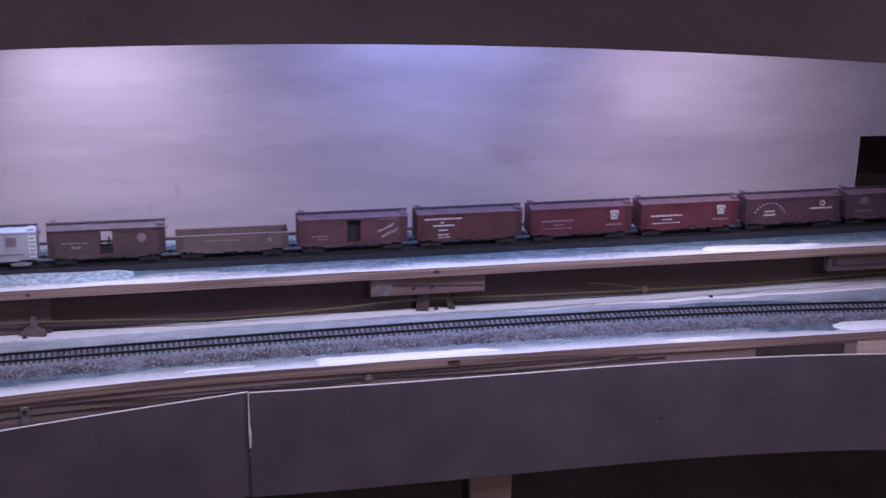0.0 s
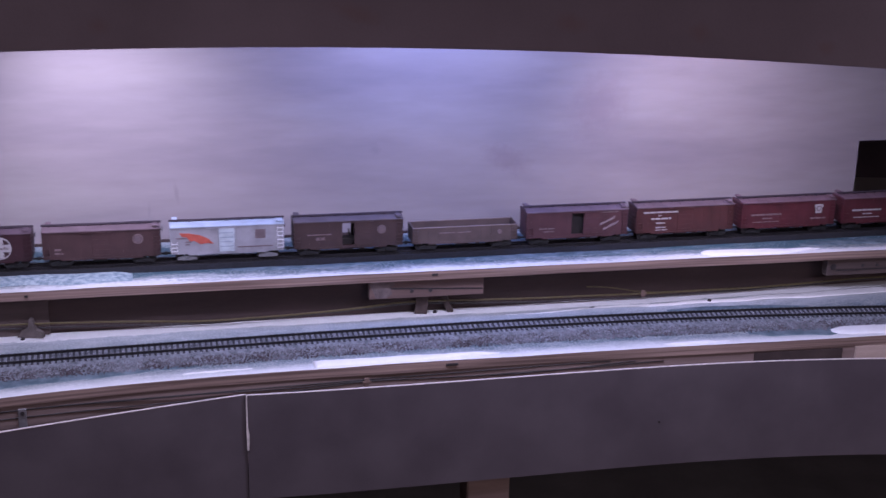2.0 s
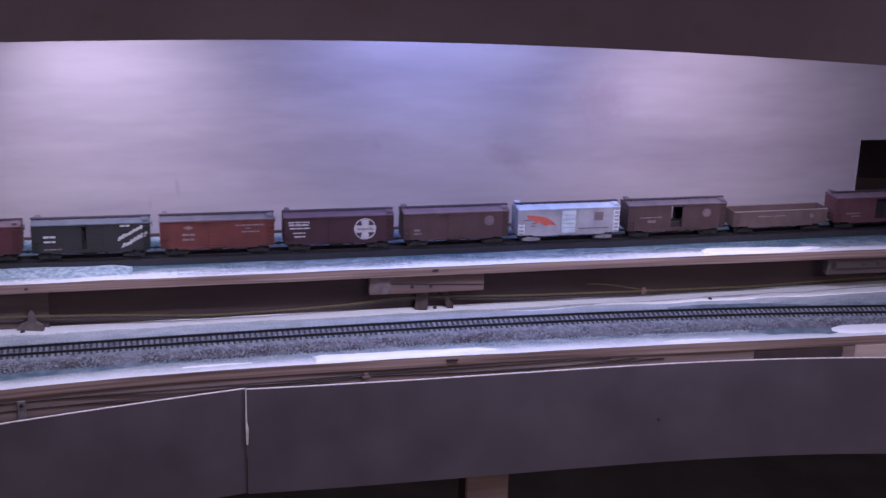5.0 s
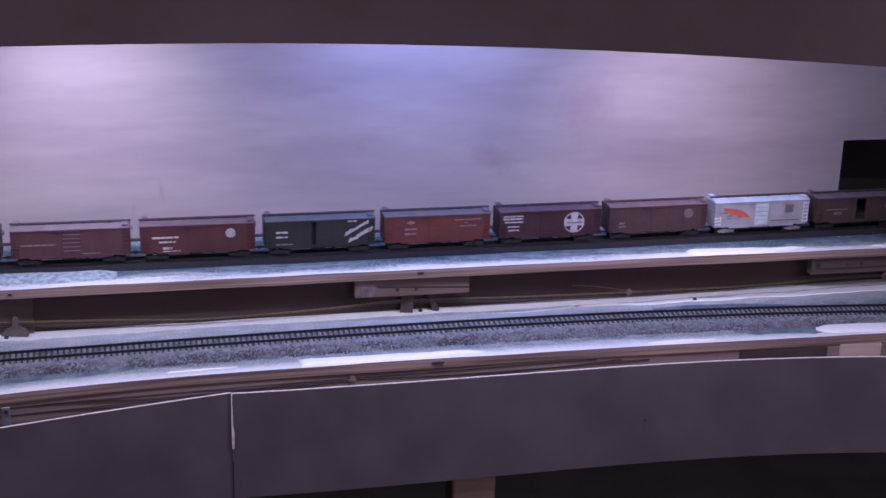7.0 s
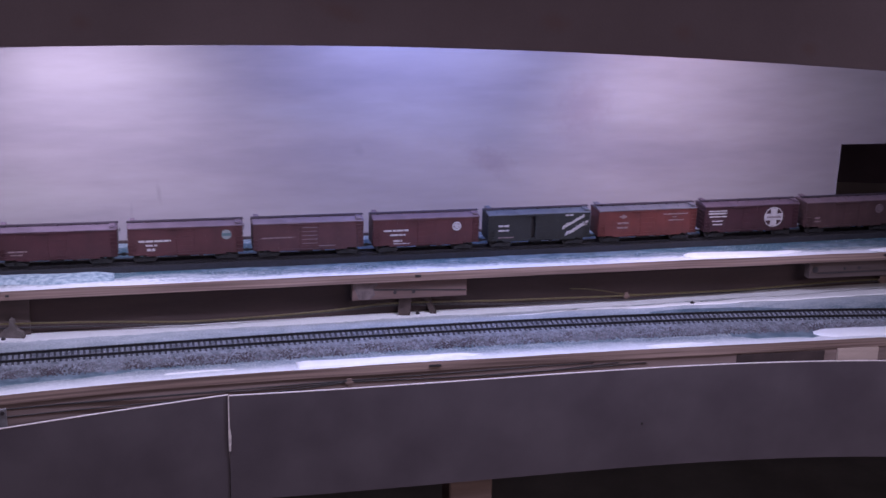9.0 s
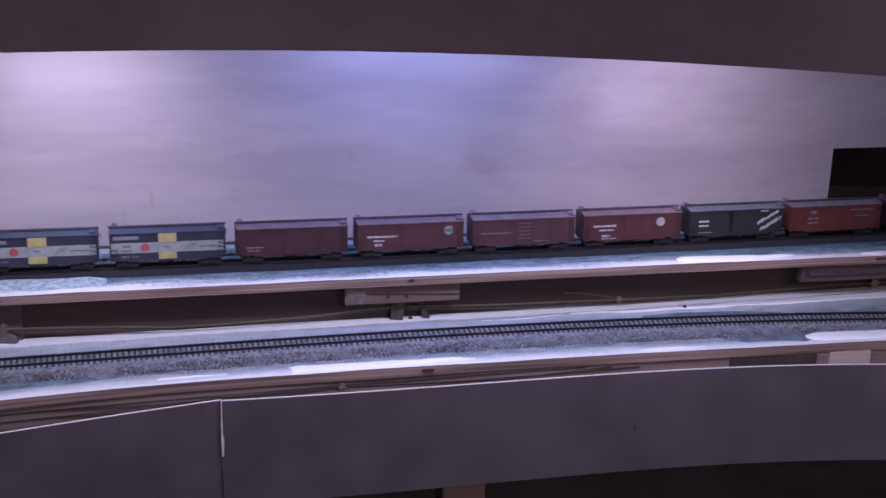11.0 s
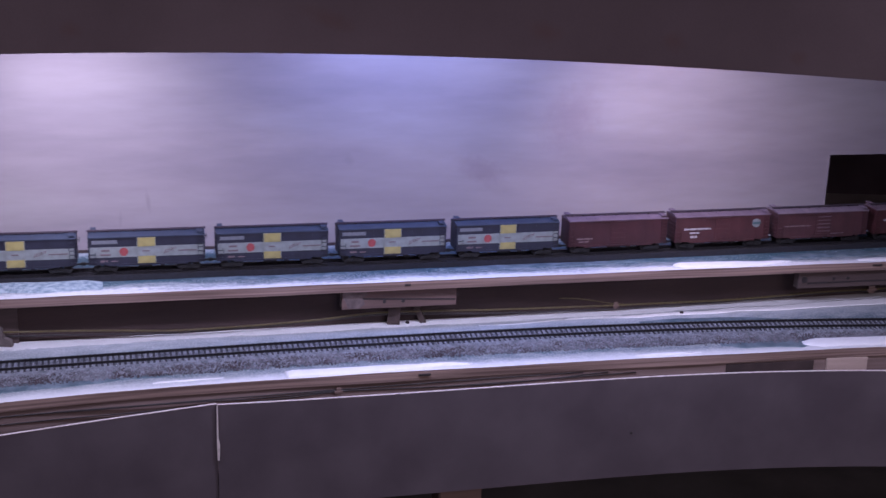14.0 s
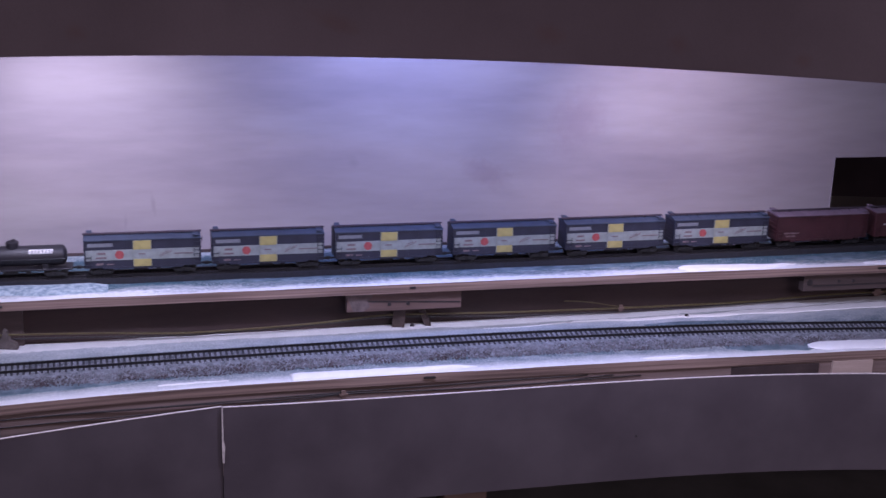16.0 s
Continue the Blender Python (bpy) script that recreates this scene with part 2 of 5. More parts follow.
def add_prism(bm, pts, y0, y1, mi=0):
    """A flat shape in the xz plane given as points, between two depths."""
    a = [bm.verts.new((x, y0, z)) for x, z in pts]
    b = [bm.verts.new((x, y1, z)) for x, z in pts]
    n = len(pts)
    for f in [a, b[::-1]] + [[a[i], b[i], b[(i + 1) % n], a[(i + 1) % n]] for i in range(n)]:
        fc = bm.faces.new(f)
        fc.material_index = mi


def add_disc(bm, x, z, r, y0, y1, mi=0, n=20, inner=0.0):
    if not inner:
        add_prism(bm, [(x + r * math.cos(2 * math.pi * i / n), z + r * math.sin(2 * math.pi * i / n)) for i in range(n)], y0, y1, mi)
        return
    for i in range(n):
        a, b = 2 * math.pi * i / n, 2 * math.pi * (i + 1) / n
        add_prism(bm, [(x + q * math.cos(w), z + q * math.sin(w)) for q, w in ((r, a), (r, b), (inner, b), (inner, a))], y0, y1, mi)


def add_cyl(bm, p, q, r, n=10, mi=0, r2=None):
    p, q = Vector(p), Vector(q)
    d = (q - p).normalized()
    u = d.orthogonal().normalized()
    v = d.cross(u)
    r2 = r if r2 is None else r2
    a = [bm.verts.new(p + (u * math.cos(2 * math.pi * i / n) + v * math.sin(2 * math.pi * i / n)) * r) for i in range(n)]
    b = [bm.verts.new(q + (u * math.cos(2 * math.pi * i / n) + v * math.sin(2 * math.pi * i / n)) * r2) for i in range(n)]
    for f in [a[::-1], b] + [[a[i], a[(i + 1) % n], b[(i + 1) % n], b[i]] for i in range(n)]:
        fc = bm.faces.new(f)
        fc.material_index = mi


def tube(name, pts, r, mat, n=6):
    bm = bmesh.new()
    pts = [Vector(p) for p in pts]
    rings = []
    for i, p in enumerate(pts):
        d = (pts[min(i + 1, len(pts) - 1)] - pts[max(i - 1, 0)]).normalized()
        u = d.cross(Vector((0, 0, 1))).normalized()
        v = u.cross(d)
        rings.append([bm.verts.new(p + (u * math.cos(2 * math.pi * k / n) + v * math.sin(2 * math.pi * k / n)) * r) for k in range(n)])
    for a, b in zip(rings, rings[1:]):
        for k in range(n):
            bm.faces.new((a[k], a[(k + 1) % n], b[(k + 1) % n], b[k]))
    bm.faces.new(rings[0][::-1])
    bm.faces.new(rings[-1])
    return mesh_ob(name, bm, mat, smooth=True)


def stations(x0, x1, step=0.03, fine=None):
    n = max(2, int(round((x1 - x0) / (fine or step))))
    return [x0 + (x1 - x0) * i / n for i in range(n + 1)]


def sweep(name, line, xs, section, mats, face_mats=None, parent=None, label="", wob=None):
    """A closed section of (off, z) points swept along a plan curve. wob(x, k) adds (off, z) to point k."""
    bm = bmesh.new()
    uvl = bm.loops.layers.uv.new("uv")
    rings = []
    for x in xs:
        ring = []
        for k, (off, z) in enumerate(section(x) if callable(section) else section):
            if wob:
                do, dz = wob(x, k)
                off, z = off + do, z + dz
            px, py, a = foot(line, x, off)
            ring.append(bm.verts.new((px, py, z)))
        rings.append(ring)
    n = len(rings[0])
    for i in range(len(xs) - 1):
        a, b = rings[i], rings[i + 1]
        for k in range(n):
            k2 = (k + 1) % n
            f = bm.faces.new((a[k], b[k], b[k2], a[k2]))
            if face_mats:
                f.material_index = face_mats[k]
            for lp, u, v in zip(f.loops, (xs[i], xs[i + 1], xs[i + 1], xs[i]), (0, 0, 1, 1)):
                lp[uvl].uv = (u, v)
    bm.faces.new(rings[0])
    bm.faces.new(rings[-1][::-1])
    bmesh.ops.recalc_face_normals(bm, faces=bm.faces)
    return mesh_ob(name, bm, mats, parent, label)


def wave(x, seed, amp, freq):
    return amp * noise.noise(Vector((x * freq, seed * 7.31, seed * 3.7)))


X0, X1 = -3.45, 3.45
LONG = stations(X0, -0.9, 0.15)[:-1] + stations(-0.9, 0.9, 0.01)[:-1] + stations(0.9, X1, 0.15)


# ---- the room shell ----
def room():
    for name, b in (("floor", (-4.2, 4.2, -3.2, 4.2, -0.1, 0.0)), ("ceiling", (-4.2, 4.2, -3.2, 4.2, 2.4, 2.5)),
                    ("wall_south", (-4.2, 4.2, -3.3, -3.2, 0.0, 2.4)), ("wall_north", (-4.2, 4.2, 4.2, 4.3, 0.0, 2.4)),
                    ("wall_west", (-4.3, -4.2, -3.2, 4.2, 0.0, 2.4)), ("wall_east", (4.2, 4.3, -3.2, 4.2, 0.0, 2.4))):
        bm = bmesh.new()
        add_box(bm, *b)
        ob = mesh_ob(name, bm, {"floor": M_FLOOR, "ceiling": M_CEIL}.get(name, M_WALL))
        tagged(ob, {"floor": "bare dark concrete basement floor", "ceiling": "plain pale ceiling of the room"}.get(name, "plain painted wall closing the room"), name.split("_")[0], kind="structure")


room()


# ---- backdrop, valance, decks ----
HOLE0, HOLE1, HOLE_TOP = 0.6075, 1.55, 1.2088


def backdrop():
    th = 0.006
    xs = stations(X0, -0.9, 0.2)[:-1] + stations(-0.9, HOLE0, 0.02)
    ob = sweep("backdrop", backdrop_line, xs, [(0, 0.90), (0, 1.60), (th, 1.60), (th, 0.90)], M_BACK)
    tagged(ob, "curved beige hardboard backdrop behind the upper track, streaky", "backdrop", kind="structure")
    sweep("panel", backdrop_line, stations(HOLE0, HOLE1, 0.04), [(0, HOLE_TOP), (0, 1.60), (th, 1.60), (th, HOLE_TOP)], M_BACK, parent=ob)
    sweep("panel", backdrop_line, stations(HOLE1, X1, 0.2), [(0, 0.90), (0, 1.60), (th, 1.60), (th, 0.90)], M_BACK, parent=ob)
    sweep("opening_trim", backdrop_line, stations(HOLE0 - 0.0022, HOLE0, 0.002), [(-0.0008, UP), (-0.0008, HOLE_TOP), (th, HOLE_TOP), (th, UP)], M_BACK, parent=ob)
    # shadow in the joint below the backdrop, put in as a dark strip
    sweep("shadow_joint", backdrop_line, stations(-1.2, HOLE0, 0.03), [(-0.004, UP), (-0.004, UP + 0.0034), (0, UP + 0.0034), (0, UP)], M_DARK, parent=ob, label="thin dark strip standing for the shadow joint at the foot of the backdrop")
    # a dark box added behind the opening to keep light out of it
    bm = bmesh.new()
    for b in ((0.55, 3.5, 2.75, 2.76, 0.95, 1.62), (0.54, 0.55, 1.96, 2.75, 0.95, 1.62), (0.55, 3.5, 1.99, 2.75, 1.61, 1.62)):
        add_box(bm, *b)
    tagged(mesh_ob("shade_box", bm, M_BLACK), "dark box added behind the opening in the backdrop to keep it unlit", "tunnel", kind="structure")


backdrop()


def valance():
    zb = 1.4471
    ob = sweep("valance", valance_line, stations(-1.4, 1.4, 0.02), [(0, zb), (0, 1.60), (0.006, 1.60), (0.006, zb)], M_VALANCE)
    tagged(ob, "dark curved hardboard valance hiding the layout lamps", "valance", kind="structure")
    # unseen top board, added to keep room light out above the layout
    bm = bmesh.new()
    xs = stations(X0, X1, 0.1)
    a = [[bm.verts.new((x, y, z)) for x in xs for y in (min(valance_line(max(-1.4, min(1.4, x))), 1.30), backdrop_line(x) + 0.01)] for z in (1.60, 1.618)]
    for lay in a:
        for i in range(len(xs) - 1):
            bm.faces.new((lay[2 * i], lay[2 * i + 1], lay[2 * i + 3], lay[2 * i + 2]))
    n = len(xs)
    for i in range(n - 1):
        for k in (0, 1):
            bm.faces.new((a[0][2 * i + k], a[0][2 * i + 2 + k], a[1][2 * i + 2 + k], a[1][2 * i + k]))
    bmesh.ops.recalc_face_normals(bm, faces=bm.faces)
    tagged(mesh_ob("soffit", bm, M_PALE), "unseen plywood soffit added over the layout behind the valance to close off light", "soffit", kind="structure")


valance()


def shelves():
    # upper shelf
    def sec_up(x):
        w = backdrop_line(x) - up_front(x) - 0.006
        return [(0, UP), (w, UP), (w, UP - PLY), (0.001, UP - PLY)]
    ob = sweep("upper_shelf", up_front, LONG, sec_up, [M_UPPAINT, M_PLY], [0, 1, 1, 1], wob=lambda x, k: (wave(x, k % 2 + 1, 0.0016, 9), wave(x, 5, 0.0006, 14) if k == 0 else 0))
    tagged(ob, "plywood shelf painted snowy white and grey under the upper track", "shelf", kind="structure")

    def sec_low(x):
        w = (low_back(x) - low_front(x)) * 0.975 + 0.004
        return [(0, LOW), (w, LOW), (w, LOW - PLY), (0.001, LOW - PLY)]
    ob = sweep("lower_shelf", low_front, LONG, sec_low, [M_LOWPAINT, M_PLY], [0, 1, 1, 1], wob=lambda x, k: (wave(x, k % 2 + 8, 0.002, 7) if k in (0, 3) else 0, wave(x, 15, 0.0006, 14) if k == 0 else 0))
    tagged(ob, "plywood shelf painted snowy white and grey under the lower track", "shelf", kind="structure")
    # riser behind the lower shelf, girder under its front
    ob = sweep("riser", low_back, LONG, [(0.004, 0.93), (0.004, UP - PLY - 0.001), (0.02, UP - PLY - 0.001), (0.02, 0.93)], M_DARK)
    tagged(ob, "dark brown riser board under the upper shelf", "riser", kind="structure")
    ob = sweep("girder", low_front, LONG, [(0.0035, 0.90), (0.0035, LOW - PLY - 0.001), (0.022, LOW - PLY - 0.001), (0.022, 0.90)], M_WOOD)
    tagged(ob, "brown wooden girder under the lower shelf", "girder", kind="structure")


shelves()

FAS_TOP, FAS_BOT = 1.010, 0.8734


def fascia(name, line, xs, label):
    th = 0.0024
    ob = empty(name)
    tagged(ob, label, "fascia", group="fascia panels", kind="structure")
    sweep("board", line, xs, [(0, FAS_BOT), (0, FAS_TOP - 0.0008), (th, FAS_TOP - 0.0008), (th, FAS_BOT)], M_FASCIA, parent=ob,
          wob=lambda x, k: (0, wave(x, 31, 0.0012, 3)))
    sweep("top_edge", line, xs, [(-0.0003, FAS_TOP - 0.0007), (-0.0003, FAS_TOP), (th, FAS_TOP), (th, FAS_TOP - 0.0007)], M_EDGE, parent=ob, label="pale sawn top edge",
          wob=lambda x, k: (0, wave(x, 31, 0.0012, 3)))
    return ob


fascia("fascia", fascia_left, stations(-2.6, -0.2432, 0.03), "grey-brown hardboard fascia panel, slightly sprung at the joint")
fascia("fascia", fascia_right, stations(-0.2420, 2.6, 0.03), "long grey-brown hardboard fascia panel curving along the aisle")


# ---- track ----
BANK = 0.125     # cant of the lower track on its curve


def track(name, line, rail_z, label, bank=0.0):
    ob = empty(name)
    tagged(ob, label, "track", group="tracks", kind="structure")
    for off in (-0.00895, 0.00895):
        prof = [(off - 0.0014, rail_z - 0.0025), (off - 0.0014, rail_z - 0.0020), (off - 0.0007, rail_z - 0.0017), (off - 0.0007, rail_z - 0.0008), (off - 0.0010, rail_z - 0.0006),
                (off - 0.0010, rail_z), (off + 0.0010, rail_z), (off + 0.0010, rail_z - 0.0006), (off + 0.0007, rail_z - 0.0008), (off + 0.0007, rail_z - 0.0017),
                (off + 0.0014, rail_z - 0.0020), (off + 0.0014, rail_z - 0.0025)]
        sweep("rail", line, LONG, [(o, z + off * bank) for o, z in prof], M_RAIL, parent=ob)
    return ob


def tie_mesh(mat):
    bm = bmesh.new()
    add_box(bm, -0.00145, 0.00145, -0.0156, 0.0156, -0.0022, 0)
    me = bpy.data.meshes.new("tie")
    bm.to_mesh(me)
    bm.free()
    me.materials.append(mat)
    return me


def ties(ob, line, rail_z, near, bank=0.0, mat=None, step=0.0061):
    mat = mat or M_TIE
    me = tie_mesh(mat)
    rng = random.Random(4)
    verts, faces = [], []
    x = X0
    while x < X1:
        px, py, a = foot(line, x, rng.uniform(-0.0004, 0.0004))
        m = Matrix.Translation((px, py, rail_z - 0.0025)) @ Matrix.Rotation(a + rng.uniform(-0.02, 0.02), 4, "Z") @ Matrix.Rotation(math.atan(bank), 4, "X")
        if near[0] < x < near[1]:
            o = new("tie", me)
            o.parent = ob
            o.matrix_local = m
        else:
            k = len(verts)
            verts += [tuple(m @ v.co) for v in me.vertices]
            faces += [tuple(k + i for i in p.vertices) for p in me.polygons]
        x += step * math.cos(a)
    jm = bpy.data.meshes.new("ties")
    jm.from_pydata(verts, [], faces)
    jm.materials.append(mat)
    o = new("tie_row", jm)
    o.parent = ob
    tagged(o, kind="stuff")


track_up = track("upper_track", up_track, RAIL, "dark model railway track on the snowy upper shelf")
track_low = track("lower_track", low_track, LOW_RAIL, "dark model railway track curving along the lower shelf", BANK)


# dark ballast, blackened further for the shade the train throws on it
M_DARKBED = material("dark_ballast_shaded", (0.009, 0.009, 0.012), 0.9, second=(0.014, 0.014, 0.020), scale=220, bump=1.0, bump_scale=900, fine=0.3)
M_SNOWBED = material("snowy_roadbed", (0.24, 0.255, 0.285), 0.85, second=(0.10, 0.11, 0.125), scale=130, bump=1.0, bump_scale=800, fine=0.25)


def roadbeds():
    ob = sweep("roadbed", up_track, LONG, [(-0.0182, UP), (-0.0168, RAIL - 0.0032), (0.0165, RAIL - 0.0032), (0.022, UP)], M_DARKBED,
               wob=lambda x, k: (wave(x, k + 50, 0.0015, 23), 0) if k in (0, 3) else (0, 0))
    tagged(ob, "dark frosted roadbed under the upper track, the train's shade painted in", "roadbed", kind="structure")
    ob = sweep("roadbed", low_track, LONG, [(-0.044, LOW + 0.0006), (-0.0175, LOW_RAIL - 0.0032 - 0.0170 * BANK), (0.0165, LOW_RAIL - 0.0032 + 0.0165 * BANK), (0.030, LOW)], M_SNOWBED,
               wob=lambda x, k: (wave(x, k + 60, 0.006, 17), 0) if k in (0, 3) else (0, 0))
    tagged(ob, "frosted pale roadbed under the lower track", "roadbed", kind="structure")


roadbeds()


# ---- the train ----
HALF, SIDE, SILL, EAVE = 0.0733, 0.0170, 0.0115, 0.0475
PITCH = 0.1598
# black trucks and dark wheels, shade beneath the cars included in the colour
M_TRUCK = tint("truck_shaded_black", (0.009, 0.008, 0.009), 0.6)
M_TRUCK_SILVER = tint("truck_silver", (0.20, 0.20, 0.22), 0.5)
M_WHEEL = tint("wheel_metal", (0.022, 0.019, 0.02), 0.5)
M_BOARD = tint("running_board_dark", (0.035, 0.022, 0.032), 0.7)
M_LETTER = tint("lettering_white", (0.37, 0.345, 0.355), 0.6)
M_FAINT = tint("lettering_faded", (0.17, 0.12, 0.125), 0.6)
M_SCRIPT = tint("script_worn", (0.28, 0.22, 0.23), 0.6)
M_INSIDE = tint("car_inside", (0.02, 0.016, 0.017), 0.9)
M_GREYD = tint("emblem_grey", (0.14, 0.10, 0.11), 0.6)
M_REDD = tint("emblem_red", (0.29, 0.055, 0.06), 0.5)
M_YELLOWD = tint("door_yellow", (0.33, 0.285, 0.11), 0.5)
M_BLUED = tint("emblem_blue", (0.07, 0.12, 0.13), 0.5)
M_SILVERBAND = tint("band_silver", (0.215, 0.24, 0.235), 0.45)


def car_u(u):
    return -HALF + 2 * HALF * u


def car_w(w):
    return SILL + (EAVE - SILL) * w


def truck(parent, x, mat):
    """A two-axle truck: side frames with a sprung window, bolster, two wheel sets."""
    bm = bmesh.new()
    for s in (-1, 1):
        y0, y1 = (s * 0.0118, s * 0.0136) if s > 0 else (s * 0.0136, s * 0.0118)
        add_prism(bm, [(-0.0125, 0.0035), (-0.0125, 0.0062), (-0.006, 0.0078), (0.006, 0.0078), (0.0125, 0.0062), (0.0125, 0.0035), (0.0095, 0.0030), (0.0045, 0.0020), (-0.0045, 0.0020), (-0.0095, 0.0030)], y0, y1)
        for q in (-0.0100, 0.0100):
            add_box(bm, q - 0.0019, q + 0.0019, y0 - 0.0008, y1 + 0.0008, 0.0030, 0.0064)
        for q in (-0.0016, 0.0016):
            add_cyl(bm, (q, s * 0.0142, 0.0030), (q, s * 0.0142, 0.0062), 0.0010, 7)
    add_box(bm, -0.003, 0.003, -0.0118, 0.0118, 0.0050, 0.0085)
    ob = part("truck", bm, mat, parent)
    ob.location = (x, 0, 0)
    for q in (-0.0100, 0.0100):
        bm = bmesh.new()
        for s in (-1, 1):
            add_cyl(bm, (0, s * 0.0072, 0.0048), (0, s * 0.0096, 0.0048), 0.0048, 16)
            add_cyl(bm, (0, s * 0.0066, 0.0048), (0, s * 0.0072, 0.0048), 0.0055, 16)
        add_cyl(bm, (0, -0.0118, 0.0048), (0, 0.0118, 0.0048), 0.0010, 8)
        w = part("wheel_set", bm, M_WHEEL, ob)
        w.location = (q, 0, 0)
    return ob


def coupler(parent, end):
    bm = bmesh.new()
    s = end
    xa, xb = s * (HALF - 0.004), s * (HALF + 0.0055)
    add_box(bm, min(xa, xb), max(xa, xb), -0.0012, 0.0012, 0.0078, 0.0098)
    xa, xb = s * (HALF + 0.0045), s * (HALF + 0.0075)
    add_box(bm, min(xa, xb), max(xa, xb), -0.0024, 0.0024, 0.0072, 0.0106)
    part("coupler", bm, M_TRUCK, parent)


def underframe(parent, truck_mat=None):
    bm = bmesh.new()
    add_box(bm, -HALF + 0.004, HALF - 0.004, -0.0030, 0.0030, 0.0075, SILL)
    for q in (-0.030, -0.01, 0.012, 0.031):
        add_box(bm, q - 0.001, q + 0.001, -SIDE + 0.001, SIDE - 0.001, 0.0090, SILL)
    add_cyl(bm, (-0.012, -0.009, 0.0072), (0.006, -0.009, 0.0072), 0.0030, 10)
    add_box(bm, 0.016, 0.022, -0.012, -0.006, 0.0058, 0.0105)
    part("underframe", bm, M_TRUCK, parent)
    truck(parent, -0.0525, truck_mat or M_TRUCK)
    truck(parent, 0.0525, truck_mat or M_TRUCK)
    coupler(parent, -1)
    coupler(parent, 1)


def ladder(parent, x, mat, y=-SIDE, z0=None, z1=None, rungs=6, wide=0.0075):
    z0, z1 = z0 or SILL + 0.002, z1 or EAVE - 0.002
    s = -1 if y < 0 else 1
    bm = bmesh.new()
    for q in (-wide / 2, wide / 2):
        add_box(bm, x + q - 0.0003, x + q + 0.0003, y + s * 0.0011 - 0.0003, y + s * 0.0011 + 0.0003, z0, z1)
    for i in range(rungs):
        z = z0 + (z1 - z0) * (i + 0.5) / rungs
        add_box(bm, x - wide / 2, x + wide / 2, y + s * 0.0014 - 0.0004, y + s * 0.0014 + 0.0004, z - 0.0004, z + 0.0004)
    part("ladder", bm, mat, parent)


def near(u0, u1, w0, w1):
    """The box of a flat mark on the near side, for add_box."""
    return car_u(u0), car_u(u1), -SIDE - 0.0006, -SIDE + 0.0002, car_w(w0), car_w(w1)


def text_line(bm, u0, u1, w, h, rng, letters=0):
    """A line of lettering as short bars."""
    u = u0
    while u < u1 - 0.004:
        d = rng.uniform(0.030, 0.075) if letters == 0 else letters
        e = min(u + d, u1)
        add_box(bm, *near(u, e, w - h * 0.38, w + h * 0.38))
        u = e + 0.008


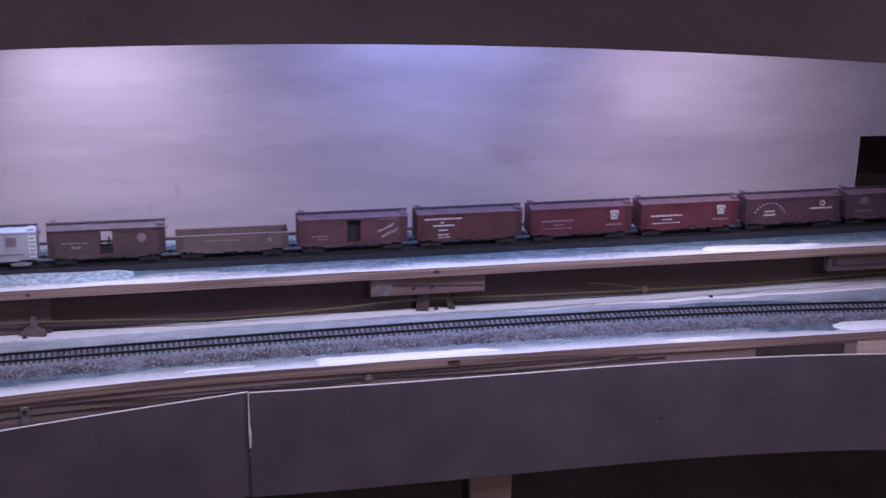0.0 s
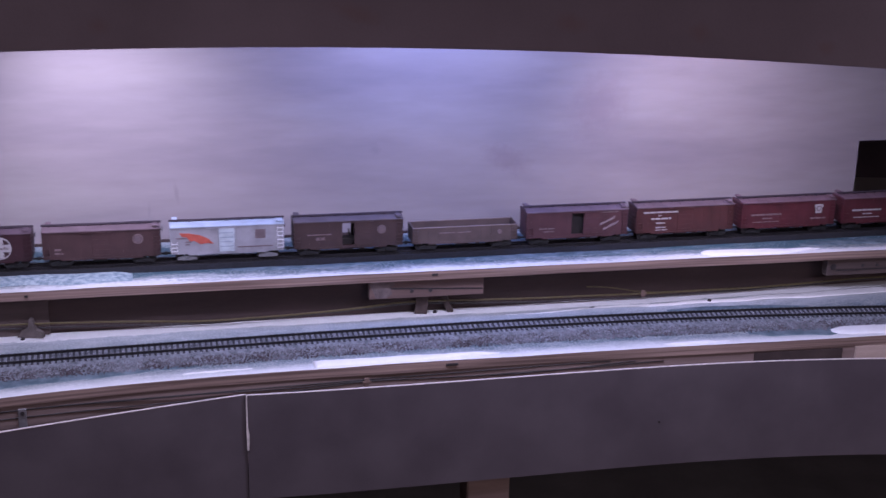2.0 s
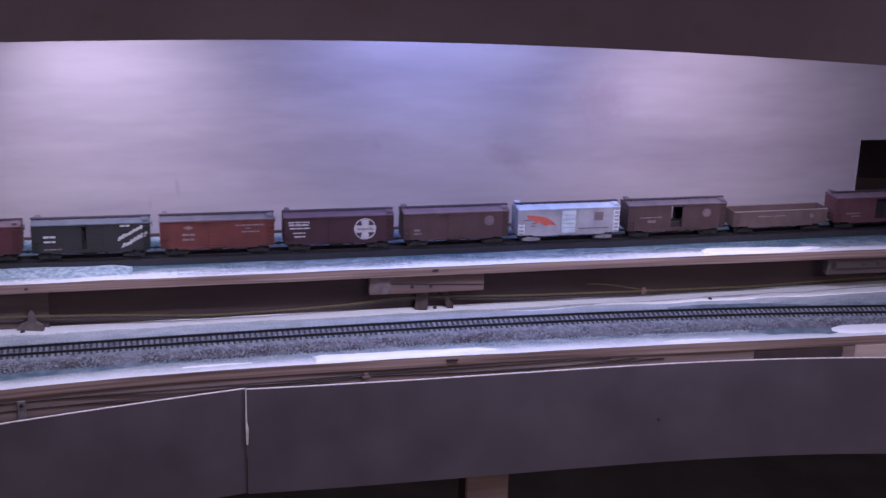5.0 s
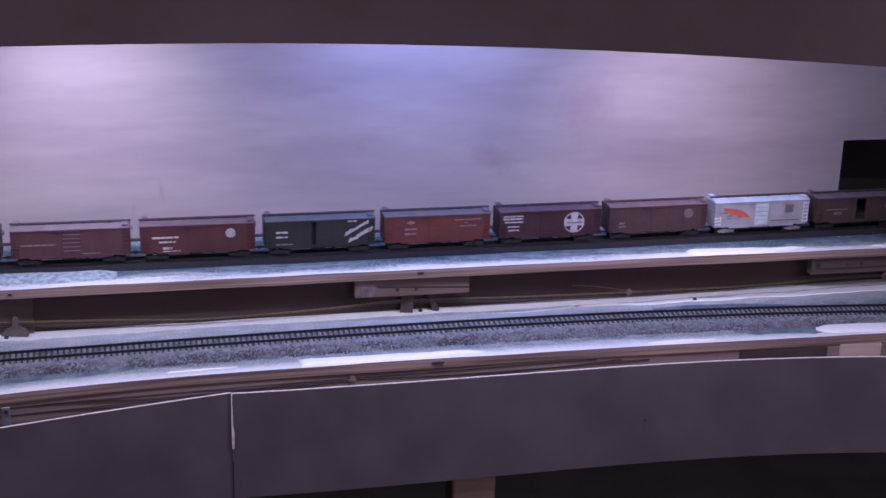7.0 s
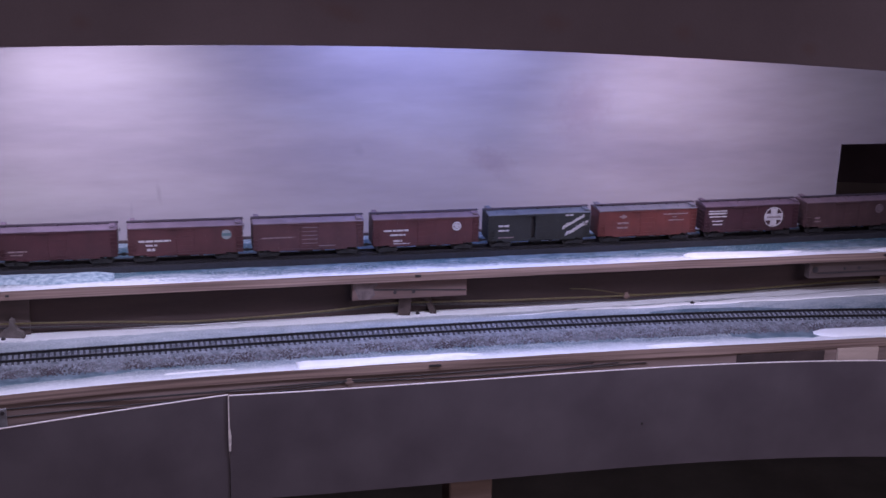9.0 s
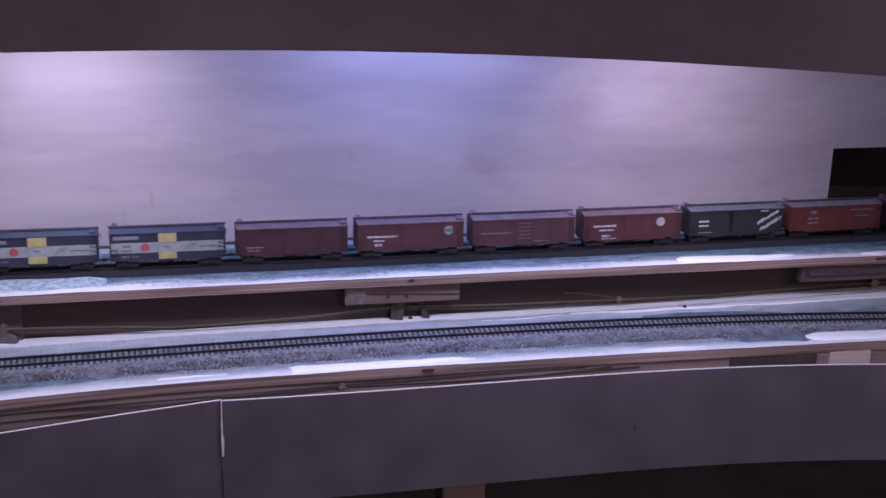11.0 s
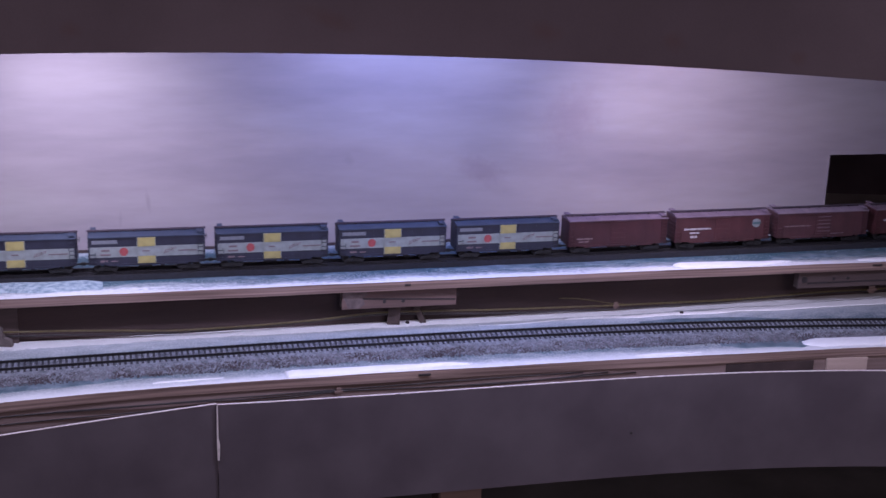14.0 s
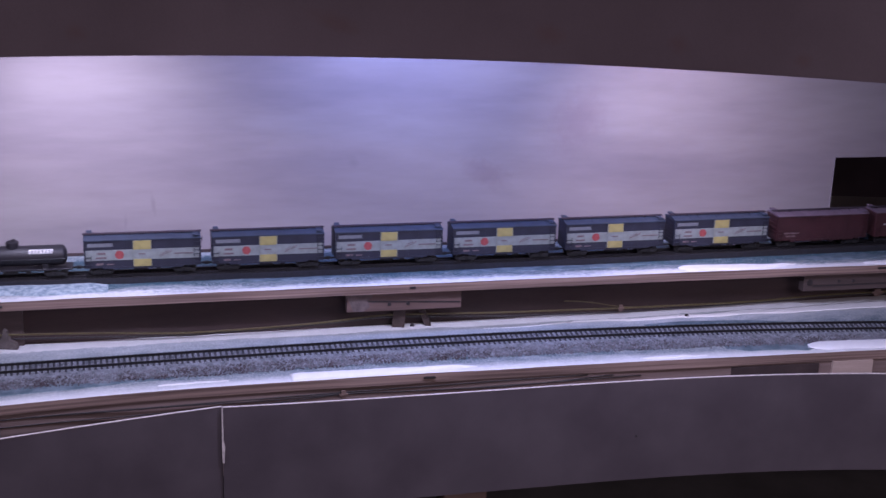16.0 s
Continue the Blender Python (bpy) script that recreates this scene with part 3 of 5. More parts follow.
def boxcar(n, colour, roof, label, door=(0.42, 0.57), opening=None, see_through=False, ribs=True, truck_mat=None, end_mat=None):
    ob = empty("boxcar")
    tagged(ob, label, "boxcar", group="train cars")
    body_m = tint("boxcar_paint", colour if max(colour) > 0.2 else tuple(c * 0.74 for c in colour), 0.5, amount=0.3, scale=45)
    # roof tints run paler than the sides, lamp light from above put in
    roof_m = tint("boxcar_lit_roof", roof if max(roof) > 0.4 else tuple(c * 0.60 for c in roof), 0.6, amount=0.25, scale=45)
    # body: sides, ends, floor, with door openings cut through
    bm = bmesh.new()
    t = 0.0012
    for s in (-1, 1):
        y0, y1 = sorted((s * SIDE, s * (SIDE - t)))
        if opening and (s < 0 or see_through):
            a, b, lo, hi = opening
            add_box(bm, -HALF, car_u(a), y0, y1, SILL, EAVE)
            add_box(bm, car_u(b), HALF, y0, y1, SILL, EAVE)
            add_box(bm, car_u(a), car_u(b), y0, y1, SILL, car_w(lo))
            add_box(bm, car_u(a), car_u(b), y0, y1, car_w(hi), EAVE)
        else:
            add_box(bm, -HALF, HALF, y0, y1, SILL, EAVE)
        # side sill and top rail
        q0, q1 = sorted((s * SIDE, s * (SIDE + 0.0005)))
        add_box(bm, -HALF, HALF, q0, q1, EAVE - 0.0016, EAVE)
        add_box(bm, -HALF + 0.022, HALF - 0.022, q0, q1, SILL - 0.0016, SILL + 0.0012)
        if ribs:
            for i in range(11):
                x = -HALF + 2 * HALF * (i + 0.5) / 11
                if not (opening and opening[0] - 0.01 < (i + 0.5) / 11 < opening[1] + 0.01):
                    r0, r1 = sorted((s * SIDE, s * (SIDE + 0.00025)))
                    add_box(bm, x - 0.00035, x + 0.00035, r0, r1, SILL, EAVE - 0.0016)
    for s in (-1, 1):
        x0, x1 = sorted((s * HALF, s * (HALF - t)))
        add_box(bm, x0, x1, -SIDE + t, SIDE - t, SILL, EAVE + 0.002)
        for i in range(6):     # corrugated ends
            z = SILL + 0.005 + i * 0.0058
            c0, c1 = sorted((s * HALF, s * (HALF + 0.0008)))
            add_box(bm, c0, c1, -SIDE + 0.002, SIDE - 0.002, z, z + 0.0026, bev=0.0005)
    add_box(bm, -HALF + t, HALF - t, -SIDE + t, SIDE - t, SILL, SILL + 0.001)
    part("body", bm, body_m, ob)
    # peaked roof with seams
    bm = bmesh.new()
    e = 0.0012
    prof = [(-SIDE - e, EAVE), (-SIDE - e, EAVE + 0.0012), (0, EAVE + 0.0042), (SIDE + e, EAVE + 0.0012), (SIDE + e, EAVE), ]
    a = [bm.verts.new((-HALF - 0.0004, y, z)) for y, z in prof]
    b = [bm.verts.new((HALF + 0.0004, y, z)) for y, z in prof]
    for f in [a[::-1], b] + [[a[i], b[i], b[(i + 1) % 5], a[(i + 1) % 5]] for i in range(5)]:
        bm.faces.new(f)
    for i in range(1, 11):
        x = -HALF + 2 * HALF * i / 11
        for s in (-1, 1):
            vs = [bm.verts.new((x + dx, y, z + dz)) for dx, dz in ((-0.0004, 0), (0.0004, 0), (0.0004, 0.0005), (-0.0004, 0.0005))
                  for y, z in ((s * SIDE, EAVE + 0.0013), (s * 0.003, EAVE + 0.0038))]
            for f in ((0, 1, 3, 2), (2, 3, 5, 4), (4, 5, 7, 6), (6, 7, 1, 0), (0, 2, 4, 6), (1, 7, 5, 3)):
                bm.faces.new([vs[k] for k in f])
    bmesh.ops.recalc_face_normals(bm, faces=bm.faces)
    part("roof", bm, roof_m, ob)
    bm = bmesh.new()
    for y in (-0.0024, 0.0, 0.0024):
        add_box(bm, -HALF - 0.0018, HALF + 0.0018, y - 0.0010, y + 0.0010, EAVE + 0.0050, EAVE + 0.0057)
    for i in range(9):
        x = -HALF + 2 * HALF * (i + 0.5) / 9
        add_box(bm, x - 0.0006, x + 0.0006, -0.003, 0.003, EAVE + 0.0036, EAVE + 0.0050)
    part("running_board", bm, M_BOARD, ob)
    for x, s in ((HALF - 0.006, -1), (-HALF + 0.006, 1)):
        bm = bmesh.new()
        y0, y1 = sorted((s * 0.0036, s * (SIDE + 0.0005)))
        for d in (-0.002, 0.002):
            add_box(bm, x + d - 0.0013, x + d + 0.0013, y0, y1, EAVE + 0.0047, EAVE + 0.0053)
        add_box(bm, x - 0.0034, x + 0.0034, y0, y1, EAVE + 0.0038, EAVE + 0.0048)
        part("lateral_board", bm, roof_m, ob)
    # brake wheel on the leading end
    bm = bmesh.new()
    for i in range(14):
        p, q = 2 * math.pi * i / 14, 2 * math.pi * (i + 1) / 14
        add_cyl(bm, (HALF + 0.003, 0.006 + 0.0032 * math.cos(p), 0.040 + 0.0032 * math.sin(p)), (HALF + 0.003, 0.006 + 0.0032 * math.cos(q), 0.040 + 0.0032 * math.sin(q)), 0.0004, 5)
    add_cyl(bm, (HALF, 0.006, 0.040), (HALF + 0.0032, 0.006, 0.040), 0.0005, 6)
    part("brake_wheel", bm, M_BOARD, ob)
    # doors
    if door:
        for s in (-1, 1):
            bm = bmesh.new()
            y0, y1 = sorted((s * SIDE, s * (SIDE + 0.0009)))
            add_box(bm, car_u(door[0]), car_u(door[1]), y0, y1, SILL + 0.001, EAVE - 0.002, bev=0.0002)
            for i in range(5):
                z = SILL + 0.004 + i * 0.0068
                r0, r1 = sorted((s * (SIDE + 0.0009), s * (SIDE + 0.0013)))
                add_box(bm, car_u(door[0]) + 0.001, car_u(door[1]) - 0.001, r0, r1, z, z + 0.0006)
            d = part("door", bm, body_m, ob)
            r0, r1 = sorted((s * (SIDE + 0.0004), s * (SIDE + 0.0016)))
            for z0, z1 in ((EAVE - 0.0022, EAVE - 0.0014), (SILL - 0.0002, SILL + 0.0008)):
                bm = bmesh.new()
                add_box(bm, car_u(door[0]) - 0.016, car_u(door[1]) + 0.002, r0, r1, z0, z1)
                part("door_track", bm, body_m, ob)
    for x, y in ((HALF - 0.0048, -SIDE), (-HALF + 0.0048, SIDE)):
        ladder(ob, x, end_mat or body_m, y)
    ladder(ob, -HALF + 0.0048, end_mat or body_m, -SIDE, SILL + 0.002, SILL + 0.017, 3)
    underframe(ob, truck_mat)
    return ob


def marks(ob, name, bm, mat, label=""):
    o = part(name, bm, mat, ob, label)
    if name in ("lettering", "script"):
        tagged(o, kind="stuff")


def lettering(ob, lines, mat, seed=1):
    rng = random.Random(seed)
    for u0, u1, w, h in lines:
        bm = bmesh.new()
        text_line(bm, u0, u1, w, h, rng)
        marks(ob, "lettering", bm, mat)


def disc(ob, u, w, r, mat, inner=0.0, name="emblem", lift=0.0):
    bm = bmesh.new()
    add_disc(bm, car_u(u), car_w(w), r, -SIDE - 0.0007 - lift, -SIDE + 0.0002, inner=inner)
    marks(ob, name, bm, mat)


def script(ob, u0, u1, w0, w1, mat, rows=2, seed=3, size=1.0):
    """Slanting brush lettering as plain strokes."""
    bm = bmesh.new()
    rng = random.Random(seed)
    for r in range(rows):
        n = 7
        for i in range(n):
            f = (i + 0.5) / n
            u = u0 + (u1 - u0) * f + r * 0.035
            w = w0 + (w1 - w0) * f - r * 0.22 * size ** 0.3 + rng.uniform(-0.02, 0.02)
            x, z = car_u(u), car_w(w)
            a, h = 0.0016 * size ** 0.5, rng.uniform(0.0020, 0.0036) * size
            add_prism(bm, [(x - a, z - h / 2), (x + a * 0.6, z - h / 2), (x + a * 1.6, z + h / 2), (x, z + h / 2)], -SIDE - 0.0006, -SIDE + 0.0002)
        for i in range(n):
            f = i / n
            u, w = u0 + (u1 - u0) * f + r * 0.035, w0 + (w1 - w0) * f - r * 0.22 * size ** 0.3 - 0.06
            x, z = car_u(u), car_w(w)
            add_prism(bm, [(x, z), (x + 0.0030, z + 0.0011), (x + 0.0030, z + 0.0019), (x, z + 0.0006 + 0.0004 * (i % 2))], -SIDE - 0.0006, -SIDE + 0.0002)
    marks(ob, "script", bm, mat)


# the _R tints are for roofs, overhead light included in the colour
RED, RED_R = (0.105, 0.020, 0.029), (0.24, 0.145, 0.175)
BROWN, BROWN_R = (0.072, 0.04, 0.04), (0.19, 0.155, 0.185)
CARS = {}


def build_cars():
    c = CARS
    c[1] = boxcar(1, (0.085, 0.045, 0.060), (0.221, 0.1445, 0.1785), "faded mauve boxcar with a small pale emblem")
    bm = bmesh.new()
    add_box(bm, *near(0.14, 0.22, 0.62, 0.86))
    marks(c[1], "emblem", bm, M_GREYD)
    lettering(c[1], [(0.1, 0.3, 0.3, 0.06)], M_FAINT, 1)

    c[2] = boxcar(2, (0.082, 0.038, 0.052), (0.221, 0.136, 0.17), "maroon boxcar with arched lettering and a small ring")
    bm = bmesh.new()
    for i in range(11):
        a = math.radians(150 - 12 * i)
        x, z = car_u(0.25) + 0.026 * math.cos(a), car_w(0.10) + 0.026 * math.sin(a)
        add_box(bm, x - 0.0009, x + 0.0009, -SIDE - 0.0006, -SIDE + 0.0002, z - 0.0009, z + 0.0009)
    for u0, u1, w in ((0.2, 0.3, 0.48), (0.19, 0.31, 0.33), (0.68, 0.92, 0.52)):
        add_box(bm, *near(u0, u1, w - 0.03, w + 0.03))
    marks(c[2], "lettering", bm, M_LETTER)
    disc(c[2], 0.81, 0.72, 0.0042, M_LETTER, 0.0024)

    for k in (3, 4):
        c[k] = boxcar(k, RED, RED_R, "bright red boxcar with a white keystone emblem")
        bm = bmesh.new()
        x, z = car_u(0.82), car_w(0.67)
        add_prism(bm, [(x - 0.0044, z - 0.0066), (x + 0.0044, z - 0.0066), (x + 0.0056, z + 0.002), (x + 0.0070, z + 0.0028), (x + 0.0058, z + 0.0064), (x - 0.0058, z + 0.0064), (x - 0.0070, z + 0.0028), (x - 0.0056, z + 0.002)], -SIDE - 0.0006, -SIDE + 0.0002)
        marks(c[k], "emblem", bm, M_LETTER)
        bm = bmesh.new()
        add_disc(bm, x, z + 0.0004, 0.0040, -SIDE - 0.0010, -SIDE - 0.0004, inner=0.0028)
        marks(c[k], "emblem_ring", bm, M_GREYD)
        lettering(c[k], [(0.1, 0.42, 0.52, 0.085), (0.22, 0.32, 0.36, 0.06), (0.12, 0.4, 0.22, 0.04)], M_LETTER if k == 3 else M_FAINT, k)
        lettering(c[k], [(0.74, 0.9, 0.28, 0.08)], M_FAINT, k + 9)

    c[5] = boxcar(5, (0.086, 0.0248, 0.0255), (0.2125, 0.1445, 0.17), "red-brown boxcar with white lettering in a block")
    lettering(c[5], [(0.07, 0.43, 0.82, 0.08), (0.22, 0.25, 0.68, 0.07), (0.15, 0.35, 0.56, 0.08), (0.20, 0.29, 0.38, 0.07), (0.2, 0.3, 0.2, 0.06), (0.2, 0.33, 0.1, 0.04)], M_LETTER, 5)

    c[6] = boxcar(6, (0.1032, 0.0399, 0.0482), (0.2295, 0.1615, 0.204), "rosy maroon boxcar with an open dark doorway and slanting script", door=(0.57, 0.72), opening=(0.44, 0.56, 0.10, 0.93))
    # a dark block fills the car as the shade behind the doorway
    bm = bmesh.new()
    add_box(bm, -HALF + 0.003, HALF - 0.003, -0.008, SIDE - 0.002, SILL + 0.001, EAVE - 0.001)
    marks(c[6], "inner_wall", bm, M_INSIDE)
    script(c[6], 0.72, 0.87, 0.46, 0.74, M_SCRIPT, 2, 6, 0.75)
    lettering(c[6], [(0.72, 0.9, 0.93, 0.05), (0.12, 0.27, 0.36, 0.07), (0.17, 0.27, 0.24, 0.06)], M_FAINT, 6)

    # gondola
    g = empty("gondola")
    tagged(g, "low brown gondola wagon, empty and open on top", "gondola", group="train cars")
    top, t = 0.0325, 0.0016
    gm = tint("gondola_paint", (0.095, 0.064, 0.060), 0.6, amount=0.3, scale=45)
    bm = bmesh.new()
    for s in (-1, 1):
        y0, y1 = sorted((s * SIDE, s * (SIDE - t)))
        add_box(bm, -HALF, HALF, y0, y1, SILL, top)
        x0, x1 = sorted((s * HALF, s * (HALF - t)))
        add_box(bm, x0, x1, -SIDE + t, SIDE - t, SILL, top)
        add_box(bm, x0, x1, -SIDE + t, SIDE - t, top, top + 0.0012)
        for i in range(10):
            x = -HALF + 2 * HALF * (i + 0.5) / 10
            q0, q1 = sorted((s * SIDE, s * (SIDE + 0.0006)))
            add_box(bm, x - 0.0006, x + 0.0006, q0, q1, SILL, top)
    add_box(bm, -HALF + t, HALF - t, -SIDE + t, SIDE - t, SILL, SILL + 0.0015)
    add_box(bm, -HALF + 0.022, HALF - 0.022, -SIDE - 0.0005, -SIDE, SILL - 0.0016, SILL + 0.001)
    part("body", bm, gm, g)
    rim_m = tint("rim_pale", (0.20, 0.15, 0.145), 0.6)
    for s in (-1, 1):
        bm = bmesh.new()
        r0, r1 = sorted((s * (SIDE + 0.0008), s * (SIDE - t - 0.0003)))
        add_box(bm, -HALF, HALF, r0, r1, top, top + 0.0012, bev=0.0002)
        part("rim", bm, rim_m, g, "pale top rim")
    ladder(g, HALF - 0.0048, gm, -SIDE, SILL + 0.001, top - 0.001, 4)
    ladder(g, -HALF + 0.0048, gm, -SIDE, SILL + 0.001, top - 0.001, 4)
    bm = bmesh.new()
    add_disc(bm, car_u(0.83), 0.024, 0.0030, -SIDE - 0.0009, -SIDE)
    marks(g, "emblem", bm, M_FAINT)
    bm = bmesh.new()
    for a, b in ((0.25, 0.40), (0.42, 0.55)):
        add_box(bm, car_u(a), car_u(b), -SIDE - 0.0008, -SIDE, 0.0245, 0.0258)
    marks(g, "lettering", bm, M_FAINT)
    underframe(g)
    c[7] = g

    c[8] = boxcar(8, BROWN, BROWN_R, "dark brown boxcar with its sliding doors wide open", door=(0.56, 0.71), opening=(0.44, 0.55, 0.08, 0.94), see_through=True)
    bm = bmesh.new()
    add_box(bm, car_u(0.36), car_u(0.62), -0.008, 0.008, SILL + 0.001, car_w(0.26), bev=0.0006)
    add_cyl(bm, (car_u(0.515), 0, car_w(0.24)), (car_u(0.515), 0, car_w(0.58)), 0.0016, 8, r2=0.0009)
    marks(c[8], "load", bm, M_INSIDE, "dark load inside the doorway")
    lettering(c[8], [(0.12, 0.34, 0.52, 0.05), (0.2, 0.28, 0.36, 0.14)], M_FAINT, 8)
    disc(c[8], 0.80, 0.64, 0.0060, M_GREYD)
    disc(c[8], 0.80, 0.64, 0.0030, M_FAINT, 0.0, "emblem_core", 0.0004)

    s9 = (0.29, 0.28, 0.31)
    # the silver car's roof has the blue lamp light painted into its tint
    c[9] = boxcar(9, s9, (0.42, 0.49, 0.60), "silver boxcar with a long red feather and silver trucks", truck_mat=M_TRUCK_SILVER, end_mat=tint("ladder_silver", (0.75, 0.75, 0.78), 0.4))
    bm = bmesh.new()
    pts = [(0.08, 0.80), (0.16, 0.78), (0.26, 0.70), (0.33, 0.56), (0.375, 0.36), (0.31, 0.40), (0.26, 0.36), (0.21, 0.50), (0.17, 0.48), (0.14, 0.64), (0.10, 0.66)]
    add_prism(bm, [(car_u(u), car_w(w)) for u, w in pts][::-1], -SIDE - 0.0006, -SIDE + 0.0002)
    marks(c[9], "feather", bm, tint("feather_red", (0.42, 0.085, 0.06), 0.5))
    bm = bmesh.new()
    for u0, u1, w in ((0.05, 0.14, 0.60), (0.13, 0.18, 0.46), (0.13, 0.17, 0.36), (0.59, 0.9, 0.20)):
        add_box(bm, *near(u0, u1, w - 0.02, w + 0.02))
    add_box(bm, *near(0.745, 0.835, 0.50, 0.84))
    marks(c[9], "lettering", bm, M_GREYD)
    bm = bmesh.new()
    add_box(bm, car_u(0.425), car_u(0.56), -SIDE - 0.0017, -SIDE - 0.0009, car_w(0.06), car_w(0.93))
    marks(c[9], "door_sheet", bm, tint("door_pale", (0.42, 0.47, 0.52), 0.4))
    rib_m = tint("rib_pale", (0.30, 0.34, 0.39), 0.45)
    for w in (0.26, 0.43, 0.60, 0.77):
        bm = bmesh.new()
        add_box(bm, car_u(0.435), car_u(0.55), -SIDE - 0.0021, -SIDE - 0.0016, car_w(w - 0.02), car_w(w + 0.02))
        part("door_rib", bm, rib_m, c[9])

    c[10] = boxcar(10, (0.0722, 0.0344, 0.0358), (0.238, 0.1615, 0.187), "brown boxcar with a pale ring emblem")
    disc(c[10], 0.81, 0.66, 0.0066, M_FAINT, 0.0052)
    disc(c[10], 0.81, 0.66, 0.0042, M_GREYD, 0.0, "emblem_core")
    lettering(c[10], [(0.1, 0.16, 0.36, 0.1), (0.1, 0.17, 0.22, 0.08)], M_FAINT, 10)

    c[11] = boxcar(11, (0.0468, 0.0138, 0.0206), (0.17, 0.1105, 0.1445), "dark maroon boxcar with a white cross-in-circle emblem", door=(0.4, 0.55))
    disc(c[11], 0.735, 0.50, 0.0148, M_LETTER, 0.0136)
    bm = bmesh.new()
    x, z = car_u(0.735), car_w(0.50)
    add_prism(bm, [(x - 0.0055, z - 0.0128), (x + 0.0055, z - 0.0128), (x + 0.0045, z - 0.004), (x + 0.0045, z + 0.004), (x + 0.0055, z + 0.0128), (x - 0.0055, z + 0.0128), (x - 0.0045, z + 0.004), (x - 0.0045, z - 0.004)], -SIDE - 0.0007, -SIDE)
    add_prism(bm, [(x - 0.0137, z - 0.0052), (x, z - 0.0042), (x + 0.0137, z - 0.0052), (x + 0.0137, z + 0.0052), (x, z + 0.0042), (x - 0.0137, z + 0.0052)], -SIDE - 0.0010, -SIDE)
    marks(c[11], "cross", bm, M_LETTER)
    bm = bmesh.new()
    rng = random.Random(2)
    for i in range(8):
        add_box(bm, x - 0.0110 + 0.0028 * i, x - 0.0090 + 0.0028 * i, -SIDE - 0.0015, -SIDE - 0.0009, z - 0.0012, z + (0.0022 if i in (0, 6) else 0.0010))
    marks(c[11], "emblem_bar", bm, M_GREYD)
    lettering(c[11], [(0.04, 0.23, 0.83, 0.06), (0.04, 0.23, 0.73, 0.09), (0.05, 0.23, 0.60, 0.06), (0.08, 0.19, 0.42, 0.06), (0.09, 0.19, 0.28, 0.06)], M_LETTER, 11)

    c[12] = boxcar(12, (0.1273, 0.0289, 0.0248), (0.204, 0.187, 0.2125), "orange-red boxcar with a grey roof and pale lettering")
    bm = bmesh.new()
    x, z = car_u(0.245), car_w(0.76)
    add_prism(bm, [(x - 0.0062, z), (x, z - 0.0030), (x + 0.0062, z), (x, z + 0.0030)], -SIDE - 0.0006, -SIDE)
    marks(c[12], "emblem", bm, M_FAINT)
    lettering(c[12], [(0.19, 0.30, 0.50, 0.09), (0.19, 0.30, 0.32, 0.09), (0.66, 0.91, 0.80, 0.06), (0.75, 0.79, 0.68, 0.05), (0.71, 0.87, 0.55, 0.06)], M_FAINT, 12)

    c[13] = boxcar(13, (0.0193, 0.0206, 0.0206), (0.17, 0.187, 0.221), "very dark green boxcar with white slanting script", door=(0.46, 0.6), opening=(0.42, 0.46, 0.06, 0.94))
    # dark block put in for the shade inside the narrow opening
    bm = bmesh.new()
    add_box(bm, -HALF + 0.003, HALF - 0.003, -0.010, SIDE - 0.002, SILL + 0.001, EAVE - 0.001)
    marks(c[13], "inner_wall", bm, M_INSIDE)
    script(c[13], 0.72, 0.94, 0.42, 0.90, M_LETTER, 2, 13, 1.9)
    lettering(c[13], [(0.1, 0.2, 0.58, 0.1), (0.1, 0.2, 0.40, 0.08), (0.75, 0.83, 0.92, 0.08)], M_LETTER, 13)
    lettering(c[13], [(0.10, 0.25, 0.12, 0.06)], M_FAINT, 14)

    c[14] = boxcar(14, (0.0826, 0.0227, 0.0261), (0.238, 0.1615, 0.187), "maroon boxcar with a round white emblem")
    disc(c[14], 0.785, 0.66, 0.0062, M_LETTER, 0.0040)
    disc(c[14], 0.785, 0.66, 0.0032, M_LETTER, 0.0, "emblem_core")
    lettering(c[14], [(0.1, 0.33, 0.57, 0.09), (0.16, 0.30, 0.40, 0.08), (0.19, 0.27, 0.17, 0.10), (0.19, 0.34, 0.06, 0.04)], M_LETTER, 15)

    c[15] = boxcar(15, (0.086, 0.033, 0.0385), (0.289, 0.221, 0.2635), "faded mauve-red boxcar with a ribbed door")
    lettering(c[15], [(0.08, 0.37, 0.47, 0.06)], M_FAINT, 16)
    bm = bmesh.new()
    for i in range(5):
        add_box(bm, car_u(0.44), car_u(0.58), -SIDE - 0.0018, -SIDE - 0.0008, car_w(0.22 + 0.15 * i), car_w(0.24 + 0.15 * i))
    add_box(bm, car_u(0.59), car_u(0.74), -SIDE - 0.0012, -SIDE, car_w(0.09), car_w(0.12))
    marks(c[15], "door_rib", bm, M_GREYD)

    c[16] = boxcar(16, (0.0826, 0.0261, 0.0303), (0.238, 0.17, 0.2125), "maroon boxcar with a blue and white round emblem")
    disc(c[16], 0.855, 0.68, 0.0064, tint("emblem_pale", (0.21, 0.225, 0.225), 0.6))
    bm = bmesh.new()
    add_box(bm, *[a + b for a, b in zip(near(0.815, 0.895, 0.63, 0.74), (0, 0, -0.0006, -0.0004, 0, 0))])
    marks(c[16], "emblem_bar", bm, M_BLUED)
    lettering(c[16], [(0.09, 0.37, 0.52, 0.09), (0.15, 0.25, 0.36, 0.08), (0.16, 0.23, 0.2, 0.12)], M_LETTER, 17)
    lettering(c[16], [(0.45, 0.52, 0.72, 0.03), (0.45, 0.52, 0.32, 0.03)], M_FAINT, 18)

